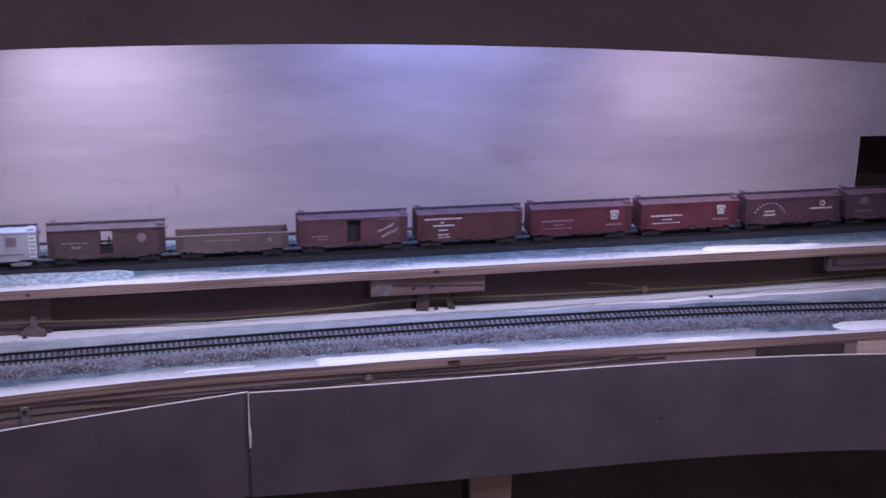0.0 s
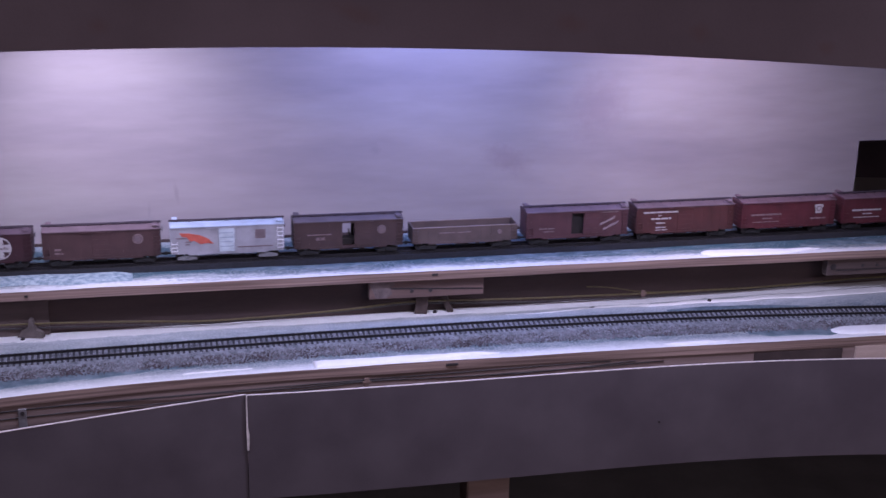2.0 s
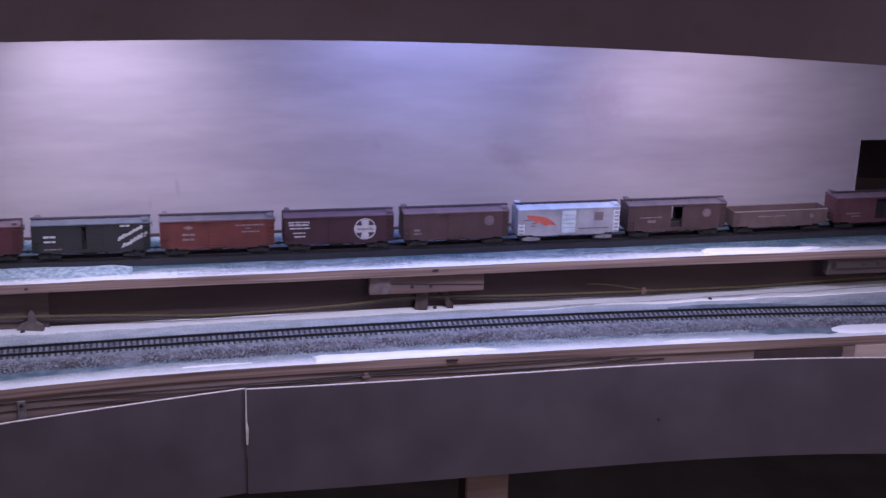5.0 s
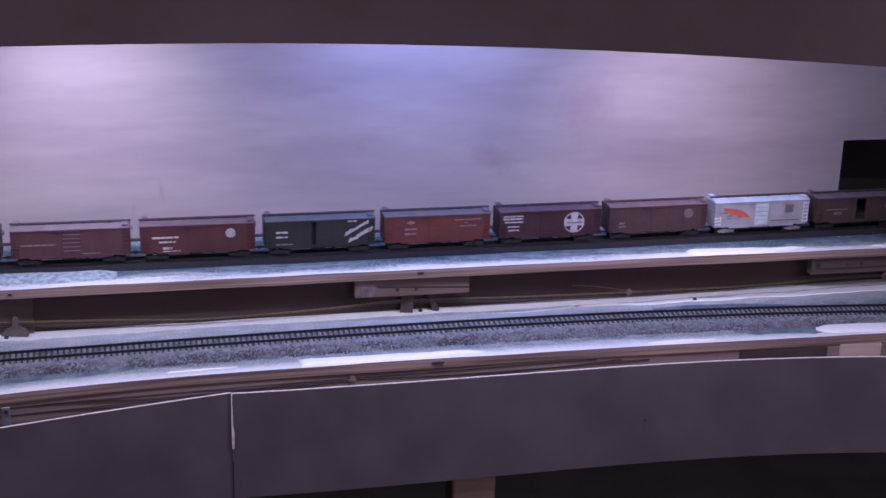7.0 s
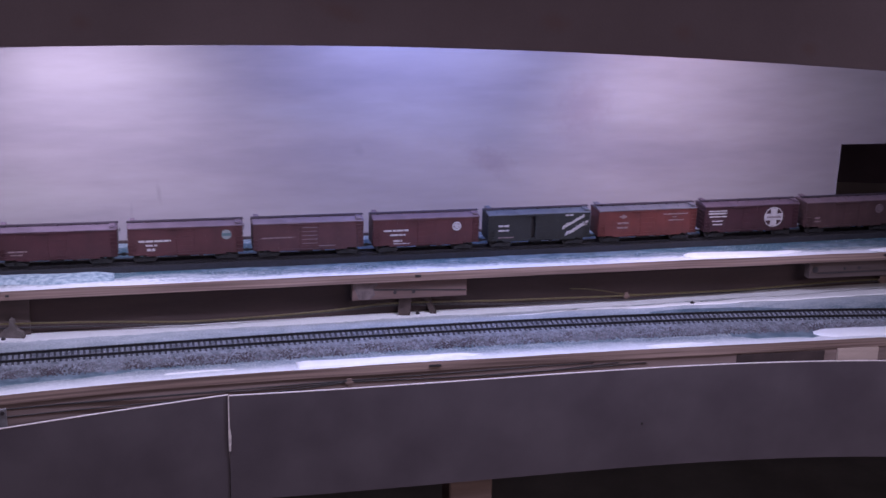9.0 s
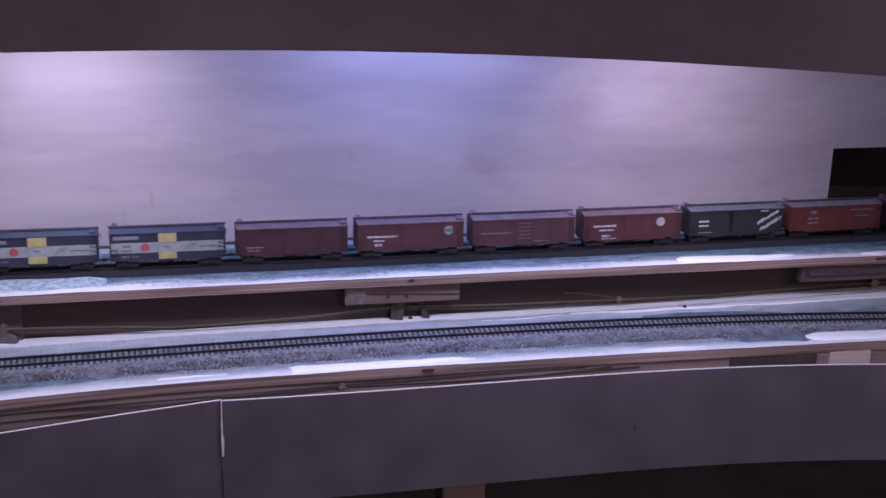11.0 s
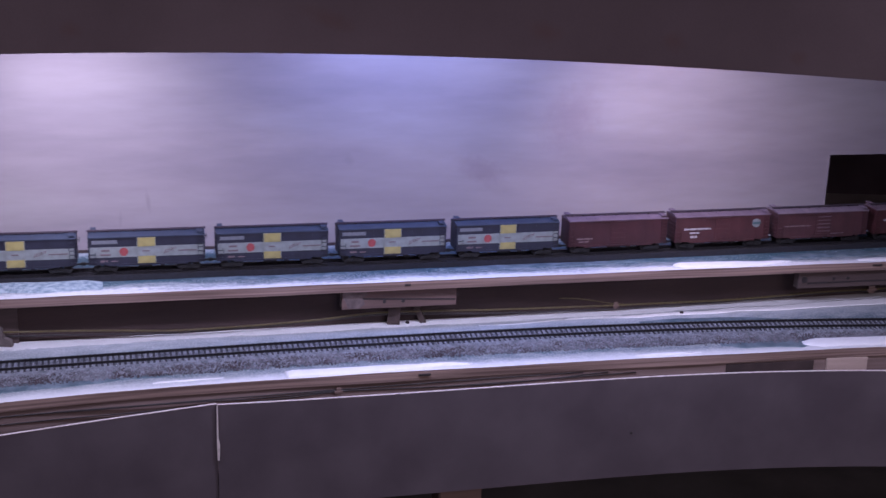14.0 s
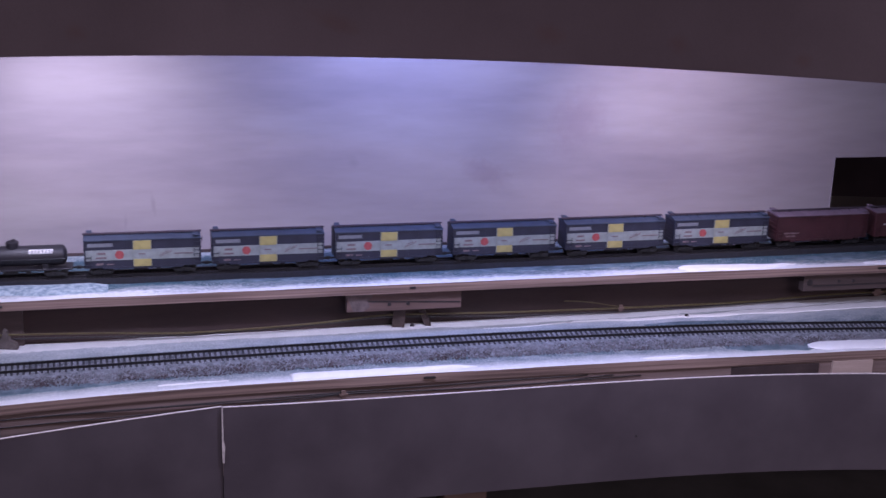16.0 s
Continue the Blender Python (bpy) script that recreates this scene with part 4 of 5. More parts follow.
    c[17] = boxcar(17, (0.0619, 0.0179, 0.0234), (0.238, 0.17, 0.221), "plain dark maroon boxcar with worn lettering")
    lettering(c[17], [(0.08, 0.24, 0.30, 0.07), (0.1, 0.2, 0.18, 0.06)], M_FAINT, 19)

    for k in range(18, 24):
        b = c[k] = boxcar(k, (0.028, 0.030, 0.052), (0.058, 0.078, 0.125), "dark blue boxcar with silver band, yellow door ends and red dot", door=None)
        bm = bmesh.new()
        add_box(bm, car_u(0.012), car_u(0.415), -SIDE - 0.0006, -SIDE, car_w(0.28), car_w(0.66))
        add_box(bm, car_u(0.575), car_u(0.985), -SIDE - 0.0006, -SIDE, car_w(0.28), car_w(0.66))
        marks(b, "silver_band", bm, M_SILVERBAND)
        bm = bmesh.new()
        add_box(bm, car_u(0.03), car_u(0.245), -SIDE - 0.0006, -SIDE, car_w(0.78), car_w(0.91))
        marks(b, "name_bar", bm, tint("bar_grey", (0.16, 0.17, 0.19), 0.5))
        for s in (-1, 1):
            y0, y1 = sorted((s * SIDE, s * (SIDE + 0.0010)))
            bm = bmesh.new()
            add_box(bm, car_u(0.415), car_u(0.575), y0, y1, car_w(0.03), car_w(0.99), bev=0.0002)
            d = part("door", bm, M_SILVERBAND, b, "silver door with yellow top and bottom panels")
            bm = bmesh.new()
            r0, r1 = sorted((s * (SIDE + 0.0008), s * (SIDE + 0.0014)))
            add_box(bm, car_u(0.42), car_u(0.57), r0, r1, car_w(0.66), car_w(0.985))
            add_box(bm, car_u(0.42), car_u(0.57), r0, r1, car_w(0.035), car_w(0.30))
            part("door_panel", bm, M_YELLOWD, d)
        disc(b, 0.30, 0.475, 0.0056, M_REDD)
        bm = bmesh.new()
        rng = random.Random(7)
        for u0, u1, w, h in ((0.11, 0.18, 0.54, 0.07), (0.10, 0.19, 0.38, 0.06), (0.77, 0.93, 0.47, 0.035), (0.46, 0.52, 0.49, 0.04)):
            add_box(bm, car_u(u0), car_u(u1), -SIDE - 0.0013, -SIDE, car_w(w - h / 2), car_w(w + h / 2))
        for i in range(6):
            u = 0.645 + 0.018 * i
            add_prism(bm, [(car_u(u), car_w(0.36 + 0.03 * i)), (car_u(u + 0.008), car_w(0.36 + 0.03 * i)), (car_u(u + 0.02), car_w(0.52 + 0.02 * i)), (car_u(u + 0.012), car_w(0.52 + 0.02 * i))], -SIDE - 0.0009, -SIDE)
        marks(b, "lettering", bm, M_GREYD)
        lettering(b, [(0.10, 0.16, 0.14, 0.09), (0.19, 0.25, 0.13, 0.05)], M_FAINT, k)

    # tank car
    tk = empty("tank_car")
    tagged(tk, "black tank car with a dome and white lettering bars", "tank car", group="train cars")
    tm = tint("tank_black", (0.013, 0.011, 0.015), 0.5)
    bm = bmesh.new()
    R, zc = 0.0130, 0.0265
    prof = [(-0.0665, 0.006), (-0.0645, 0.0105), (-0.061, R), (0.061, R), (0.0645, 0.0105), (0.0665, 0.006)]
    rings = [[bm.verts.new((x, r * math.cos(2 * math.pi * i / 28), zc + r * math.sin(2 * math.pi * i / 28))) for i in range(28)] for x, r in prof]
    for a, b in zip(rings, rings[1:]):
        for i in range(28):
            bm.faces.new((a[i], b[i], b[(i + 1) % 28], a[(i + 1) % 28]))
    bm.faces.new(rings[0])
    bm.faces.new(rings[-1][::-1])
    bmesh.ops.recalc_face_normals(bm, faces=bm.faces)
    part("tank", bm, tm, tk, smooth=True)
    bm = bmesh.new()
    for x in (-0.045, -0.022, 0.022, 0.045):
        add_disc(bm, 0, 0, R + 0.0005, -0.0005, 0.0005, n=28)
        bm.verts.ensure_lookup_table()
        for v in bm.verts[-56:]:
            X, Y, Z = v.co
            v.co = (x + Y, X, zc + Z)
    part("tank_band", bm, tm, tk)
    bm = bmesh.new()
    add_cyl(bm, (0, 0, zc + R - 0.002), (0, 0, zc + R + 0.0058), 0.0078, 20)
    add_cyl(bm, (0, 0, zc + R + 0.0058), (0, 0, zc + R + 0.0075), 0.0078, 20, r2=0.0040)
    add_cyl(bm, (0.001, 0, zc + R + 0.0072), (0.001, 0, zc + R + 0.0088), 0.0026, 12)
    part("dome", bm, tm, tk, smooth=False)
    bm = bmesh.new()
    for y in (-0.0155, 0.0155):
        add_cyl(bm, (-0.066, y, zc - 0.001), (0.066, y, zc - 0.001), 0.0005, 6)
        for x in (-0.06, -0.03, 0.0, 0.03, 0.06):
            add_cyl(bm, (x, y, zc - 0.001), (x, y * 0.8, zc - 0.006), 0.0004, 5)
    part("handrail", bm, M_TRUCK, tk)
    bm = bmesh.new()
    add_box(bm, -HALF, HALF, -0.0140, 0.0140, 0.0095, 0.0118, bev=0.0003)
    for x in (-0.04, 0.04):
        add_box(bm, x - 0.004, x + 0.004, -0.0115, 0.0115, 0.0118, zc - 0.009)
    part("deck", bm, tm, tk)
    bm = bmesh.new()
    rng = random.Random(24)
    for i, u in enumerate((0.022, 0.0263, 0.0306, 0.0349, 0.0392, 0.0435, 0.0478)):
        y = -math.sqrt((R + 0.0004) ** 2 - 0.0085 ** 2)
        add_prism(bm, [(u - 0.0019, zc + 0.0056), (u + 0.0015, zc + 0.0056), (u + 0.0020, zc + 0.0100), (u - 0.0014, zc + 0.0100)], y - 0.0022, y + 0.003)
    marks(tk, "lettering", bm, tint("tank_letter", (0.78, 0.76, 0.76), 0.6))
    underframe(tk)
    c[24] = tk


build_cars()

# rail distance of the train at each half second that was seen
RUN = [(0.0, -1.0953), (0.5, -1.0199), (1.0, -0.9352), (1.5, -0.861), (2.0, -0.7802), (2.5, -0.7051), (3.0, -0.6257), (3.5, -0.5519), (4.0, -0.4698),
       (4.6, -0.3765), (5.2, -0.2831), (5.8, -0.1898), (6.5, -0.0808), (7.0, 0.0), (7.5, 0.0742), (8.0, 0.1535), (8.5, 0.2256), (9.0, 0.3073), (9.6, 0.3998), (10.2, 0.4923), (10.8, 0.5848),
       (11.5, 0.6927), (12.0, 0.7719), (12.5, 0.8465), (13.0, 0.9254), (13.5, 0.999), (14.0, 1.0778), (14.5, 1.1547), (15.0, 1.2335), (15.5, 1.3095), (16.0, 1.3889)]
ARC_X = [X0 + 0.005 * i for i in range(int((X1 - X0) / 0.005) + 1)]
ARC_S = [0.0]
for xa, xb in zip(ARC_X, ARC_X[1:]):
    ARC_S.append(ARC_S[-1] + math.hypot(xb - xa, up_track(xb) - up_track(xa)))
ARC_S = np.array(ARC_S)
ARC_S += -0.553 - np.interp(-0.5491, ARC_X, ARC_S)


def on_track(s):
    x, y, a = foot(up_track, float(np.interp(s, ARC_S, ARC_X)))
    return pose(x, y, RAIL, 0, 0, math.degrees(a))


def motions():
    for n, car in CARS.items():
        centre = 0.6380 - (min(n, 17) - 8) * PITCH - max(0, n - 17) * 0.1615
        walk(car, [(t, on_track(s + centre)) for t, s in RUN])


# ---- loose and fixed details of the layout ----
def stones(name, line, x0, x1, n, offs, z0, z1, size, mat, label, seed):
    """A scatter of small broken stones."""
    rng = random.Random(seed)
    verts, faces = [], []
    for _ in range(n):
        x = rng.uniform(x0, x1)
        f = rng.random()
        off = offs[0] + (offs[1] - offs[0]) * f + rng.gauss(0, 0.0015)
        px, py, a = foot(line, x, off)
        r = rng.uniform(*size)
        z = z0 + (z1 - z0) * f + r * 0.15
        k = len(verts)
        rot = rng.uniform(0, 6.28)
        for dx, dy, dz in ((1, 0, 0), (0, 1, 0.1), (-1, 0.1, 0), (0, -1, 0), (0.1, 0.1, 0.9), (0, 0, -0.8)):
            s = r * rng.uniform(0.7, 1.2)
            cx, cy = dx * math.cos(rot) - dy * math.sin(rot), dx * math.sin(rot) + dy * math.cos(rot)
            verts.append((px + cx * s, py + cy * s, z + dz * s))
        for f3 in ((0, 1, 4), (1, 2, 4), (2, 3, 4), (3, 0, 4), (1, 0, 5), (2, 1, 5), (3, 2, 5), (0, 3, 5)):
            faces.append(tuple(k + i for i in f3))
    me = bpy.data.meshes.new(name)
    me.from_pydata(verts, [], faces)
    me.materials.append(mat)
    return tagged(new(name, me), label, "ballast", kind="stuff")


M_PALESTONE = material("pale_stone", (0.50, 0.50, 0.54), 0.9, second=(0.34, 0.33, 0.36), scale=90, random=0.4, fine=0.2)
stones("ballast", low_track, -0.85, 0.9, 9500, (-0.048, -0.024), LOW + 0.0005, LOW_RAIL - 0.0066, (0.0006, 0.0016), M_STONE, "purple-brown ballast beside the lower track", 11)
stones("ballast", low_track, -0.85, 0.9, 8000, (-0.034, -0.0172), LOW + 0.0030, LOW_RAIL - 0.0056, (0.0004, 0.0009), M_FROSTSTONE, "frosted grey ballast along the tie ends", 16)
stones("ballast", low_track, -0.85, 0.9, 5000, (0.0165, 0.034), LOW_RAIL - 0.0014, LOW, (0.0003, 0.0007), M_FROST, "fine frosted ballast behind the lower track", 12)
stones("ballast", low_track, -0.85, 0.9, 9000, (-0.0155, 0.0155), LOW_RAIL - 0.0034 - 0.0155 * BANK, LOW_RAIL - 0.0034 + 0.0155 * BANK, (0.0004, 0.0008), M_PALESTONE, "fine pale ballast between the lower rails", 13)
stones("ballast", up_track, -0.85, 0.95, 2600, (-0.038, -0.019), UP, UP, (0.0003, 0.0007), M_FROST, "fine frosted scatter beside the upper track", 14)
stones("ballast", up_track, -0.85, 0.95, 2500, (0.019, 0.05), UP, UP, (0.0004, 0.0010), M_STONE, "fine frosted scatter behind the upper track", 15)


def snow_patch(line, x0, x1, o0, o1, z, h, seed, mat, label, taper=(0.0, 0.0), start=0.35):
    """A dried dab of plaster with a rounded, uneven rim."""
    rng = random.Random(seed)
    n, m = max(12, int((x1 - x0) / 0.004)), 7
    bm = bmesh.new()
    grid = []
    for i in range(n + 1):
        f = i / n
        x = x0 + (x1 - x0) * f
        wide = min(1.0, start + (f / taper[0] if taper[0] else 9), 0.1 + ((1 - f) / taper[1] if taper[1] else 9))
        row = []
        for j in range(m + 1):
            g = j / m
            mid = 0.5 + wave(x, seed, 0.25, 14)
            off = o0 + (o1 - o0) * (mid + (g - 0.5) * wide) + wave(x, seed + j * 0.37, 0.0016, 60)
            edge = min(g, 1 - g) * 2
            hh = h * min(1, edge * 2.2) * min(1, f * n / 2.0, (1 - f) * n / 6.0) + wave(x, seed + 40 + j, min(0.0005, h), 90)
            px, py, a = foot(line, x, off)
            row.append(bm.verts.new((px, py, z + 0.0003 + max(0, hh))))
        grid.append(row)
    for a, b in zip(grid, grid[1:]):
        for j in range(m):
            bm.faces.new((a[j], b[j], b[j + 1], a[j + 1]))
    # closed underneath
    rim = [r[0] for r in grid] + grid[-1][1:] + [r[-1] for r in grid[::-1]][1:] + grid[0][1:-1][::-1]
    low = [bm.verts.new((v.co.x, v.co.y, z - 0.0004)) for v in rim]
    for i in range(len(rim)):
        k = (i + 1) % len(rim)
        bm.faces.new((rim[k], rim[i], low[i], low[k]))
    bmesh.ops.recalc_face_normals(bm, faces=bm.faces)
    return tagged(mesh_ob("snow_patch", bm, mat, smooth=True), label, "snow", group="snow patches")


snow_patch(low_front, -0.168, 0.06, 0.003, 0.024, LOW, 0.0030, 3, M_PLASTER, "thick white plaster snow along the shelf edge", taper=(0.0, 0.55))
snow_patch(low_front, 0.505, 0.80, 0.012, 0.044, LOW, 0.0024, 4, M_PLASTER, "white plaster snow patch tapering beside the ballast", taper=(0.12, 0.3))
snow_patch(low_front, 0.27, 0.36, 0.006, 0.014, LOW, 0.0010, 5, M_PLASTER, "small thin dab of white plaster", taper=(0.4, 0.4))
snow_patch(low_front, -0.32, -0.24, 0.014, 0.018, LOW, 0.0008, 9, M_PLASTER, "small thin dab of white plaster", taper=(0.4, 0.4))
snow_patch(low_back, 0.06, 0.98, -0.050, -0.006, LOW - 0.0002, 0.00005, 31, M_PLASTER, "broad smooth skin of white plaster along the riser", taper=(1.1, 0.0), start=0.02)
snow_patch(up_front, 0.345, 0.52, 0.006, 0.030, UP, 0.0018, 6, M_PLASTER, "white plaster snow patch on the upper shelf", taper=(0.1, 0.5))
snow_patch(up_front, 0.62, 0.74, 0.006, 0.020, UP, 0.0012, 10, M_PLASTER, "thin white plaster dab on the upper shelf", taper=(0.3, 0.5))
snow_patch(up_front, -0.90, -0.408, 0.022, 0.066, UP, 0.0030, 7, M_FROST, "rough blue-white frosted strip beside the upper track", taper=(0.2, 0.0))


M_SMEAR = material("grey_paint", (0.07, 0.11, 0.135), 0.6, second=(0.16, 0.21, 0.245), scale=70, bump=0.4)
for line, x0, x1, o0, o1, z, sd in ((low_front, 0.395, 0.535, 0.012, 0.050, LOW, 21), (low_front, -0.62, -0.30, 0.026, 0.050, LOW, 22), (up_front, 0.02, 0.33, 0.036, 0.052, UP, 23), (up_front, -0.30, -0.08, 0.038, 0.050, UP, 24),
                                    (up_front, 0.50, 0.70, 0.030, 0.052, UP, 25), (low_track, 0.30, 0.50, 0.036, 0.052, LOW, 26)):
    tagged(snow_patch(line, x0, x1, o0, o1, z, 0.0005, sd, M_SMEAR, "thin smear of grey-blue paint on the shelf", taper=(0.3, 0.3)), category="paint smear", group="paint smears").name = "paint_smear"


def screw(at, r=0.0030, mat=None):
    bm = bmesh.new()
    x, y, z = at
    add_cyl(bm, (x, y, z - 0.004), (x, y, z + 0.0004), r, 14)
    add_cyl(bm, (x, y, z + 0.0004), (x, y, z + 0.0020), r, 14, r2=r * 0.85)
    add_cyl(bm, (x, y, z + 0.0020), (x, y, z + 0.0030), r * 0.85, 14, r2=r * 0.45)
    add_box(bm, x - r * 0.4, x + r * 0.4, y - 0.0003, y + 0.0003, z + 0.0028, z + 0.0032)
    tagged(mesh_ob("screw", bm, M_WIRE), "dark screw head sunk in the white shelf", "screw", group="screws")


for sx, sy in ((-0.0286, 1.6593), (-0.547, 1.5225), (0.3581, 1.7339)):
    screw((sx, sy, LOW))


def edge_board(name, line, x0, x1, o0, o1, z0, z1, mat, label, category, step=0.02, **more):
    ob = sweep(name, line, stations(x0, x1, step), [(o0, z0), (o0, z1), (o1, z1), (o1, z0)], mat)
    return tagged(ob, label, category, **more)


def plug(line, x, z, r, off, mat, parent):
    px, py, a = foot(line, x, off)
    qx, qy, _ = foot(line, x, off + 0.004)
    bm = bmesh.new()
    add_cyl(bm, (px, py, z), (qx, qy, z), r, 12)
    return part("screw_hole", bm, mat, parent)


# gussets that carry the upper shelf
M_GUSSET = material("gusset_ply", (0.16, 0.102, 0.092), 0.85, scale=26, stretch=(0.3, 0.3, 4), amount=0.35, bump=0.2)
M_STAIN = material("stained_ply", (0.095, 0.066, 0.063), 0.85, scale=26, stretch=(0.3, 0.3, 4), amount=0.3, bump=0.2)
UB = UP - PLY - 0.001
g1 = edge_board("gusset", up_front, -0.112, 0.0392, 0.012, 0.026, 1.0495, UB, M_GUSSET, "brown plywood gusset with screw holes under the upper shelf", "gusset", group="gussets")
sweep("slot", up_front, stations(-0.096, 0.038, 0.02), [(0.0114, 1.0630), (0.0114, 1.0650), (0.0125, 1.0650), (0.0125, 1.0630)], M_WIRE, parent=g1,
      wob=lambda x, k: (0, -0.048 * (x + 0.096)))
for gx in (-0.0566, -0.0319):
    plug(up_front, gx, 1.0585, 0.0026, 0.0112, M_WIRE, g1)
g2 = edge_board("gusset", up_front, -0.80, -0.511, 0.030, 0.040, LOW + 0.0005, UB, M_STAIN, "brown plywood gusset beneath the shelf with dried plaster", "gusset", group="gussets")
g3 = edge_board("gusset", up_front, 0.531, 0.82, 0.012, 0.026, 1.0500, UB, M_STAIN, "brown plywood gusset with a screw hole and a dark slot", "gusset", group="gussets")
sweep("slot", up_front, stations(0.545, 0.82, 0.02), [(0.0114, 1.0565), (0.0114, 1.0585), (0.0125, 1.0585), (0.0125, 1.0565)], M_WIRE, parent=g3)
for gx, gr in ((0.540, 0.0048), (0.585, 0.0024), (0.607, 0.0024)):
    plug(up_front, gx, 1.0630, gr, 0.0112, M_WIRE, g3)
# dried plaster smeared over the gusset's end
bm = bmesh.new()
px, py, a = foot(up_front, -0.094, 0.0110)
add_prism(bm, [(-0.016, 0.000), (-0.010, -0.013), (0.003, -0.014), (0.012, -0.008), (0.009, 0.001), (0.016, 0.006), (0.010, 0.013), (-0.004, 0.010), (-0.009, 0.013), (-0.019, 0.008)], 0.0, 0.0018)
smear = mesh_ob("plaster_smear", bm, material("dirty_plaster", (0.19, 0.145, 0.145), 0.9, scale=90, amount=0.45, bump=0.6))
smear.matrix_world = pose(px, py, 1.0640, 0, 0, math.degrees(a))
tagged(smear, "dirty grey plaster smeared on the gusset", "plaster")
# braces under the middle gusset
M_BRACE = material("brown_brace", (0.07, 0.047, 0.042), 0.85, scale=60, amount=0.4, bump=0.3)
for bx, lean, fat in ((-0.050, 0.002, 0.0085), (-0.010, -0.012, 0.0042)):
    bm = bmesh.new()
    px, py, a = foot(low_back, bx, -0.010)
    add_prism(bm, [(px - fat, LOW + 0.0005), (px + fat, LOW + 0.0005), (px + fat + lean, 1.0495), (px - fat + lean, 1.0495)], py, py + 0.010)
    tagged(mesh_ob("brace", bm, M_BRACE), "short brown wooden brace between shelf and gusset", "brace", group="braces")
# plaster spill by the brown gusset
bm = bmesh.new()
px, py, a = foot(low_back, -0.539, -0.012)
add_prism(bm, [(px - 0.020, LOW + 0.0005), (px + 0.014, LOW + 0.0005), (px + 0.012, LOW + 0.008), (px + 0.004, LOW + 0.012), (px + 0.001, LOW + 0.024), (px - 0.003, LOW + 0.026), (px - 0.005, LOW + 0.014), (px - 0.014, LOW + 0.009)], py, py + 0.008)
tagged(mesh_ob("plaster_lump", bm, material("grey_plaster", (0.13, 0.105, 0.10), 0.9, scale=120, amount=0.3, bump=0.6)), "grey triangular lump of plaster against the gusset", "plaster")

# slots and splinters in the ply edges
for line, x0, x1, z, off in ((up_front, -0.0325, -0.0250, 1.0846, -0.0016), (low_front, -0.010, 0.0045, 1.0143, -0.0022), (up_front, -0.535, -0.531, 1.0835, -0.0016),
                             (up_front, 0.636, 0.650, 1.0852, -0.0016)):
    ob = edge_board("edge_slot", line, x0, x1, off, 0.003, z - 0.0012, z + 0.0012, M_WIRE, "dark slot cut in the plywood edge", "slot", step=0.004, group="edge slots", kind="structure")


def along(line, pts, off, sub=6):
    """Points on a plan curve through (x, z) pairs, smoothed."""
    out = []
    xs, zs = [p[0] for p in pts], [p[1] for p in pts]
    for i in range((len(pts) - 1) * sub + 1):
        x = xs[0] + (xs[-1] - xs[0]) * i / ((len(pts) - 1) * sub)
        z = float(np.mean([np.interp(x + d, xs, zs) for d in (-0.02, -0.01, 0, 0.01, 0.02)]))
        px, py, a = foot(line, x, off + wave(x, 77, 0.003, 5))
        out.append((px, py, z))
    return out


YELLOW_RUN = [(-0.9, 1.041), (-0.5547, 1.0382), (-0.4209, 1.0333), (-0.3312, 1.0282), (-0.2245, 1.0291), (-0.1368, 1.0321), (-0.0773, 1.038), (-0.0167, 1.0365),
              (0.0919, 1.032), (0.2604, 1.0287), (0.4216, 1.0268), (0.5086, 1.0282), (0.5795, 1.0306), (0.6385, 1.0304), (0.9, 1.031)]
tagged(tube("cable", along(low_back, YELLOW_RUN, -0.008), 0.0013, M_YELLOW), "thin yellow cable along the riser", "cable", group="cables")
tagged(tube("cable", along(low_back, [(x, z - 0.0045 - 0.002 * math.sin(9 * x)) for x, z in YELLOW_RUN], -0.006), 0.0012, M_WIRE), "thin dark cable along the riser", "cable", group="cables")
tagged(tube("cable", along(low_back, [(0.18, 1.044), (0.22, 1.040), (0.2604, 1.0295), (0.30, 1.028)], -0.007), 0.0008, M_YELLOW), "short yellow cable end rising to its clip", "cable", group="cables")
for i, run in enumerate(([(-0.60, 0.999), (-0.47, 1.0004), (-0.3841, 0.9981), (-0.3018, 0.9981), (-0.204, 0.9958), (-0.1071, 0.9986), (-0.013, 0.9961), (0.0867, 0.9944), (0.1593, 0.9972), (0.2331, 1.0027)],
                         [(-0.60, 1.001), (-0.4457, 1.0002), (-0.3527, 0.9989), (-0.2238, 0.9989), (-0.1071, 1.0001), (-0.0549, 1.0007), (0.0505, 1.0023), (0.20, 1.004)],
                         [(-0.55, 0.991), (-0.36, 0.9905), (-0.20, 0.9915), (-0.1071, 0.9980), (0.03, 0.9955), (0.15, 0.9965), (0.27, 1.000)])):
    tagged(tube("cable", along(low_front, run, 0.0020), 0.0008, M_WIRE), "dark cable hanging under the lower shelf", "cable", group="cables")


def clip(line, x, z, off, mat, w=0.006, h=0.011):
    px, py, a = foot(line, x, off)
    bm = bmesh.new()
    add_box(bm, -w / 2, w / 2, -0.0012, 0.0012, -h / 2, h / 2, bev=0.0004)
    add_box(bm, -w * 0.9, w * 0.9, -0.0018, -0.0008, -h * 0.16, h * 0.16, bev=0.0003)
    ob = mesh_ob("cable_clip", bm, mat)
    ob.matrix_world = pose(px, py, z, 0, 0, math.degrees(a))
    tagged(ob, "small pale cable clip holding the wires", "clip", group="clips")


clip(low_front, -0.1072, 0.9990, -0.0016, M_PALE)
clip(low_back, 0.2604, 1.0300, -0.0115, M_PALE, 0.005, 0.010)
clip(low_back, 0.655, 1.031, -0.0115, M_PALE, 0.010, 0.012)

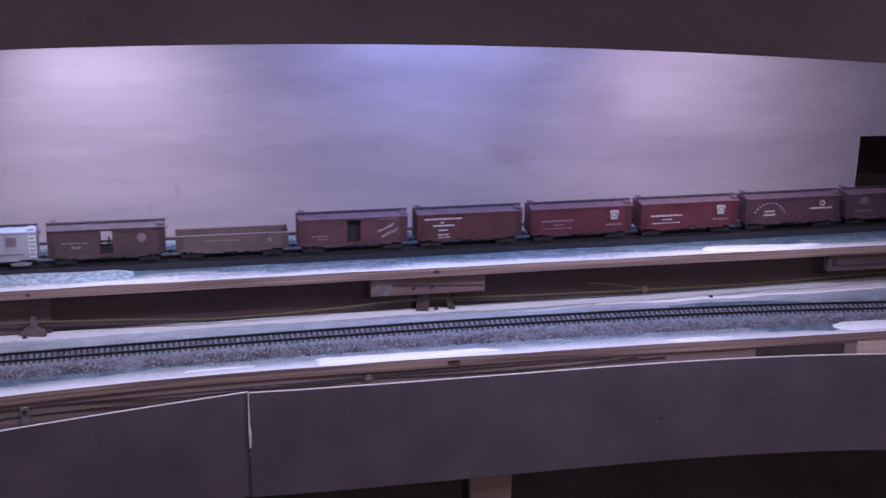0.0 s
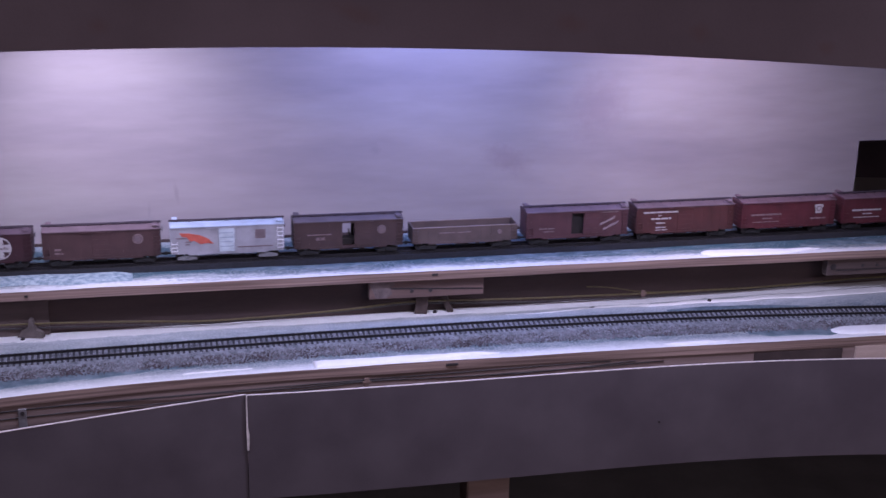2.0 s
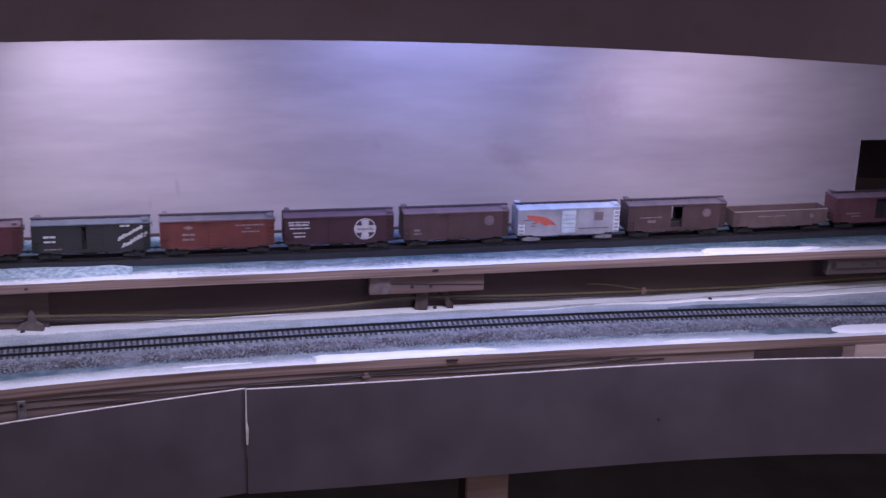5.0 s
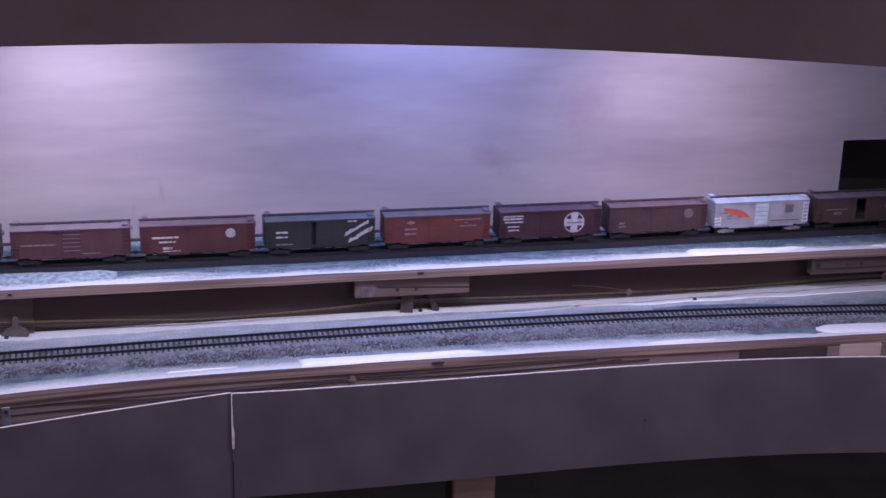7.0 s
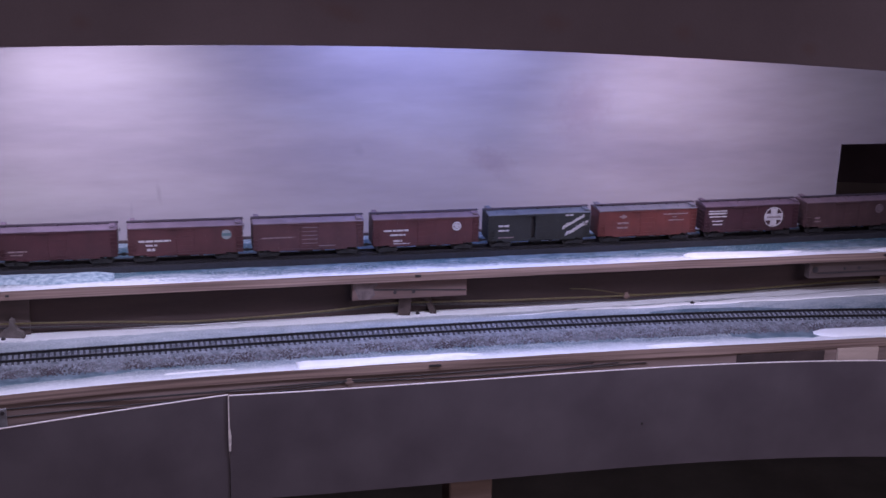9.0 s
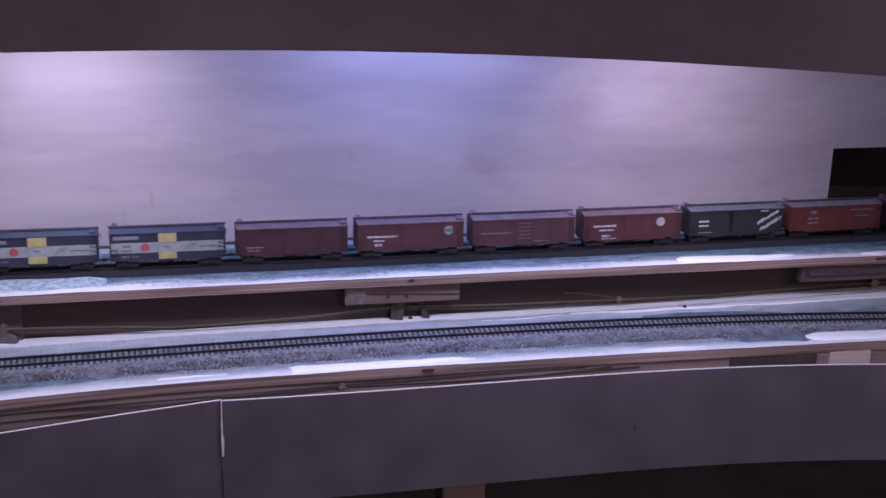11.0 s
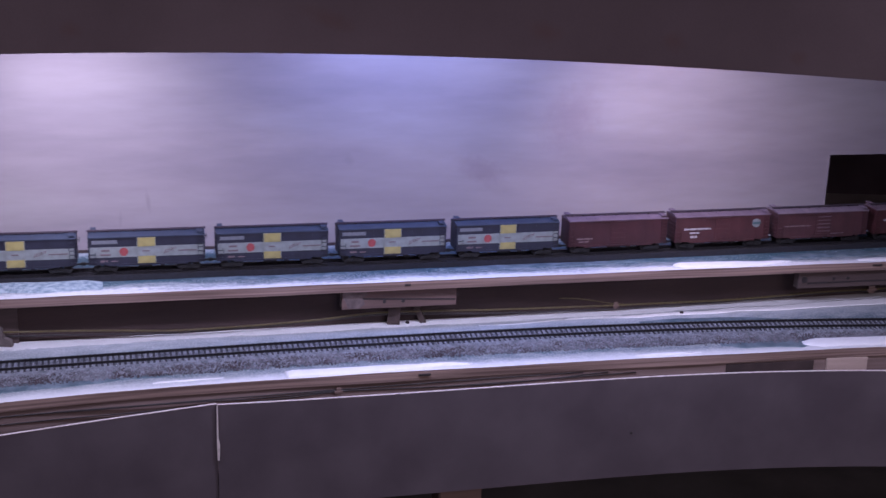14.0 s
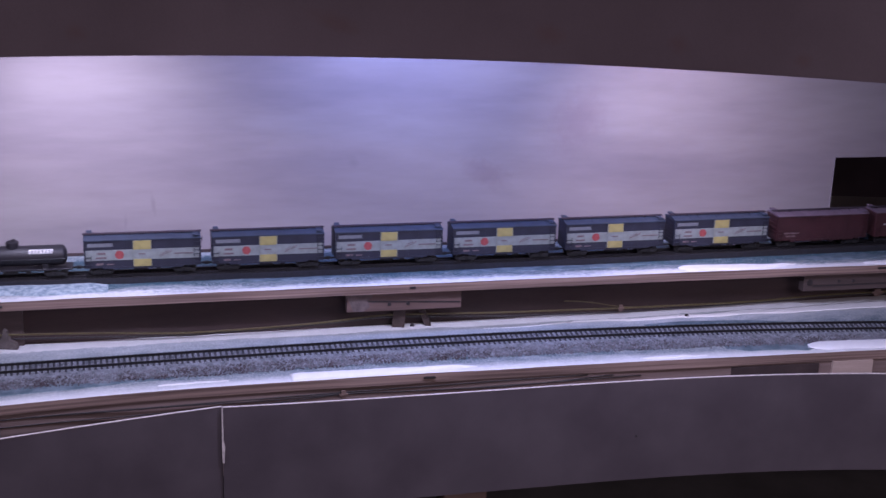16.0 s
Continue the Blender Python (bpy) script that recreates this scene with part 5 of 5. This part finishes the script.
# a nail in the fascia
px, py, a = foot(fascia_right, 0.262, -0.0008)
bm = bmesh.new()
add_cyl(bm, (px, py, 0.934), (px, py + 0.004, 0.934), 0.0016, 10)
tagged(mesh_ob("nail", bm, M_WIRE), "small dark nail head in the fascia", "nail")

# zinc strap with a bolt, pale block and dark recess under the lower shelf
bm = bmesh.new()
add_box(bm, -0.0048, 0.0048, -0.001, 0.001, -0.030, 0.010, bev=0.0008)
strap = mesh_ob("strap", bm, M_METAL)
px, py, a = foot(low_front, -0.494, 0.0018)
strap.matrix_world = pose(px, py, 0.9925, 0, 0, math.degrees(a))
tagged(strap, "zinc strap bolted to the girder", "strap")
bm = bmesh.new()
add_cyl(bm, (0, -0.0030, 0.005), (0, 0, 0.005), 0.0026, 6)
part("bolt", bm, M_WIRE, strap, "dark bolt head")
edge_board("support_block", low_front, 0.531, 0.588, -0.001, 0.003, 0.94, LOW - PLY - 0.001, material("new_pine", (0.52, 0.40, 0.35), 0.8, scale=22, stretch=(0.3, 0.3, 4), amount=0.2, bump=0.2), "pale wooden block under the lower shelf", "block")
edge_board("dark_plate", low_front, 0.392, 0.513, 0.0012, 0.0034, 0.94, LOW - PLY - 0.003, material("umber_board", (0.065, 0.043, 0.042), 0.85, scale=30, amount=0.35, bump=0.2), "dark board let into the girder", "board")

# light through the sprung joint of the fascia, painted as a tapering pale strip
bm = bmesh.new()
px, py, a = foot(fascia_right, -0.2424, 0.0)
add_prism(bm, [(px - 0.0005, FAS_TOP - 0.001), (px + 0.0007, FAS_TOP - 0.001), (px + 0.0011, 0.968), (px + 0.0026, 0.959), (px + 0.0018, 0.9395), (px - 0.0004, 0.9395), (px - 0.0008, 0.963)], py - 0.0016, py + 0.003)
tagged(mesh_ob("joint_light", bm, M_EDGE), "pale sliver standing for light through the fascia joint", "strip", kind="structure")


def leg(x, off, wide, z1, label):
    px, py, a = foot(fascia_right, x, off)
    bm = bmesh.new()
    add_box(bm, -wide / 2, wide / 2, 0, 0.038, 0, z1, bev=0.002)
    ob = mesh_ob("post", bm, M_PALE)
    ob.matrix_world = pose(px, py, 0.0, 0, 0, math.degrees(a))
    tagged(ob, label, "post", group="posts")


leg(0.0500, 0.012, 0.056, 0.93, "pale wooden post carrying the layout behind the fascia")
leg(-1.3, 0.03, 0.056, 0.93, "pale wooden post carrying the layout behind the fascia")
leg(1.3, 0.03, 0.056, 0.93, "pale wooden post carrying the layout behind the fascia")

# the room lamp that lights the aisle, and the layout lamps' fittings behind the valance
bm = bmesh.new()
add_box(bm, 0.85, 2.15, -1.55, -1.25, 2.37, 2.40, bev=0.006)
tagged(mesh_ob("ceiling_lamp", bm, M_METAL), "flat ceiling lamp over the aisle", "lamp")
for lx, ly in ((-0.475, 1.46), (0.34, 1.61), (-1.5, 1.25)):
    bm = bmesh.new()
    add_cyl(bm, (lx, ly, 1.54), (lx, ly, 1.60), 0.022, 16, r2=0.016)
    tagged(mesh_ob("lamp_socket", bm, M_METAL), "small lamp socket under the soffit", "lamp", group="layout lamps")

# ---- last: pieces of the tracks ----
ties(track_up, up_track, RAIL, (-0.3, 0.3), 0.0, M_TIE_SHADED)
ties(track_low, low_track, LOW_RAIL, (-0.72, 0.80), BANK, step=0.0069)

motions()
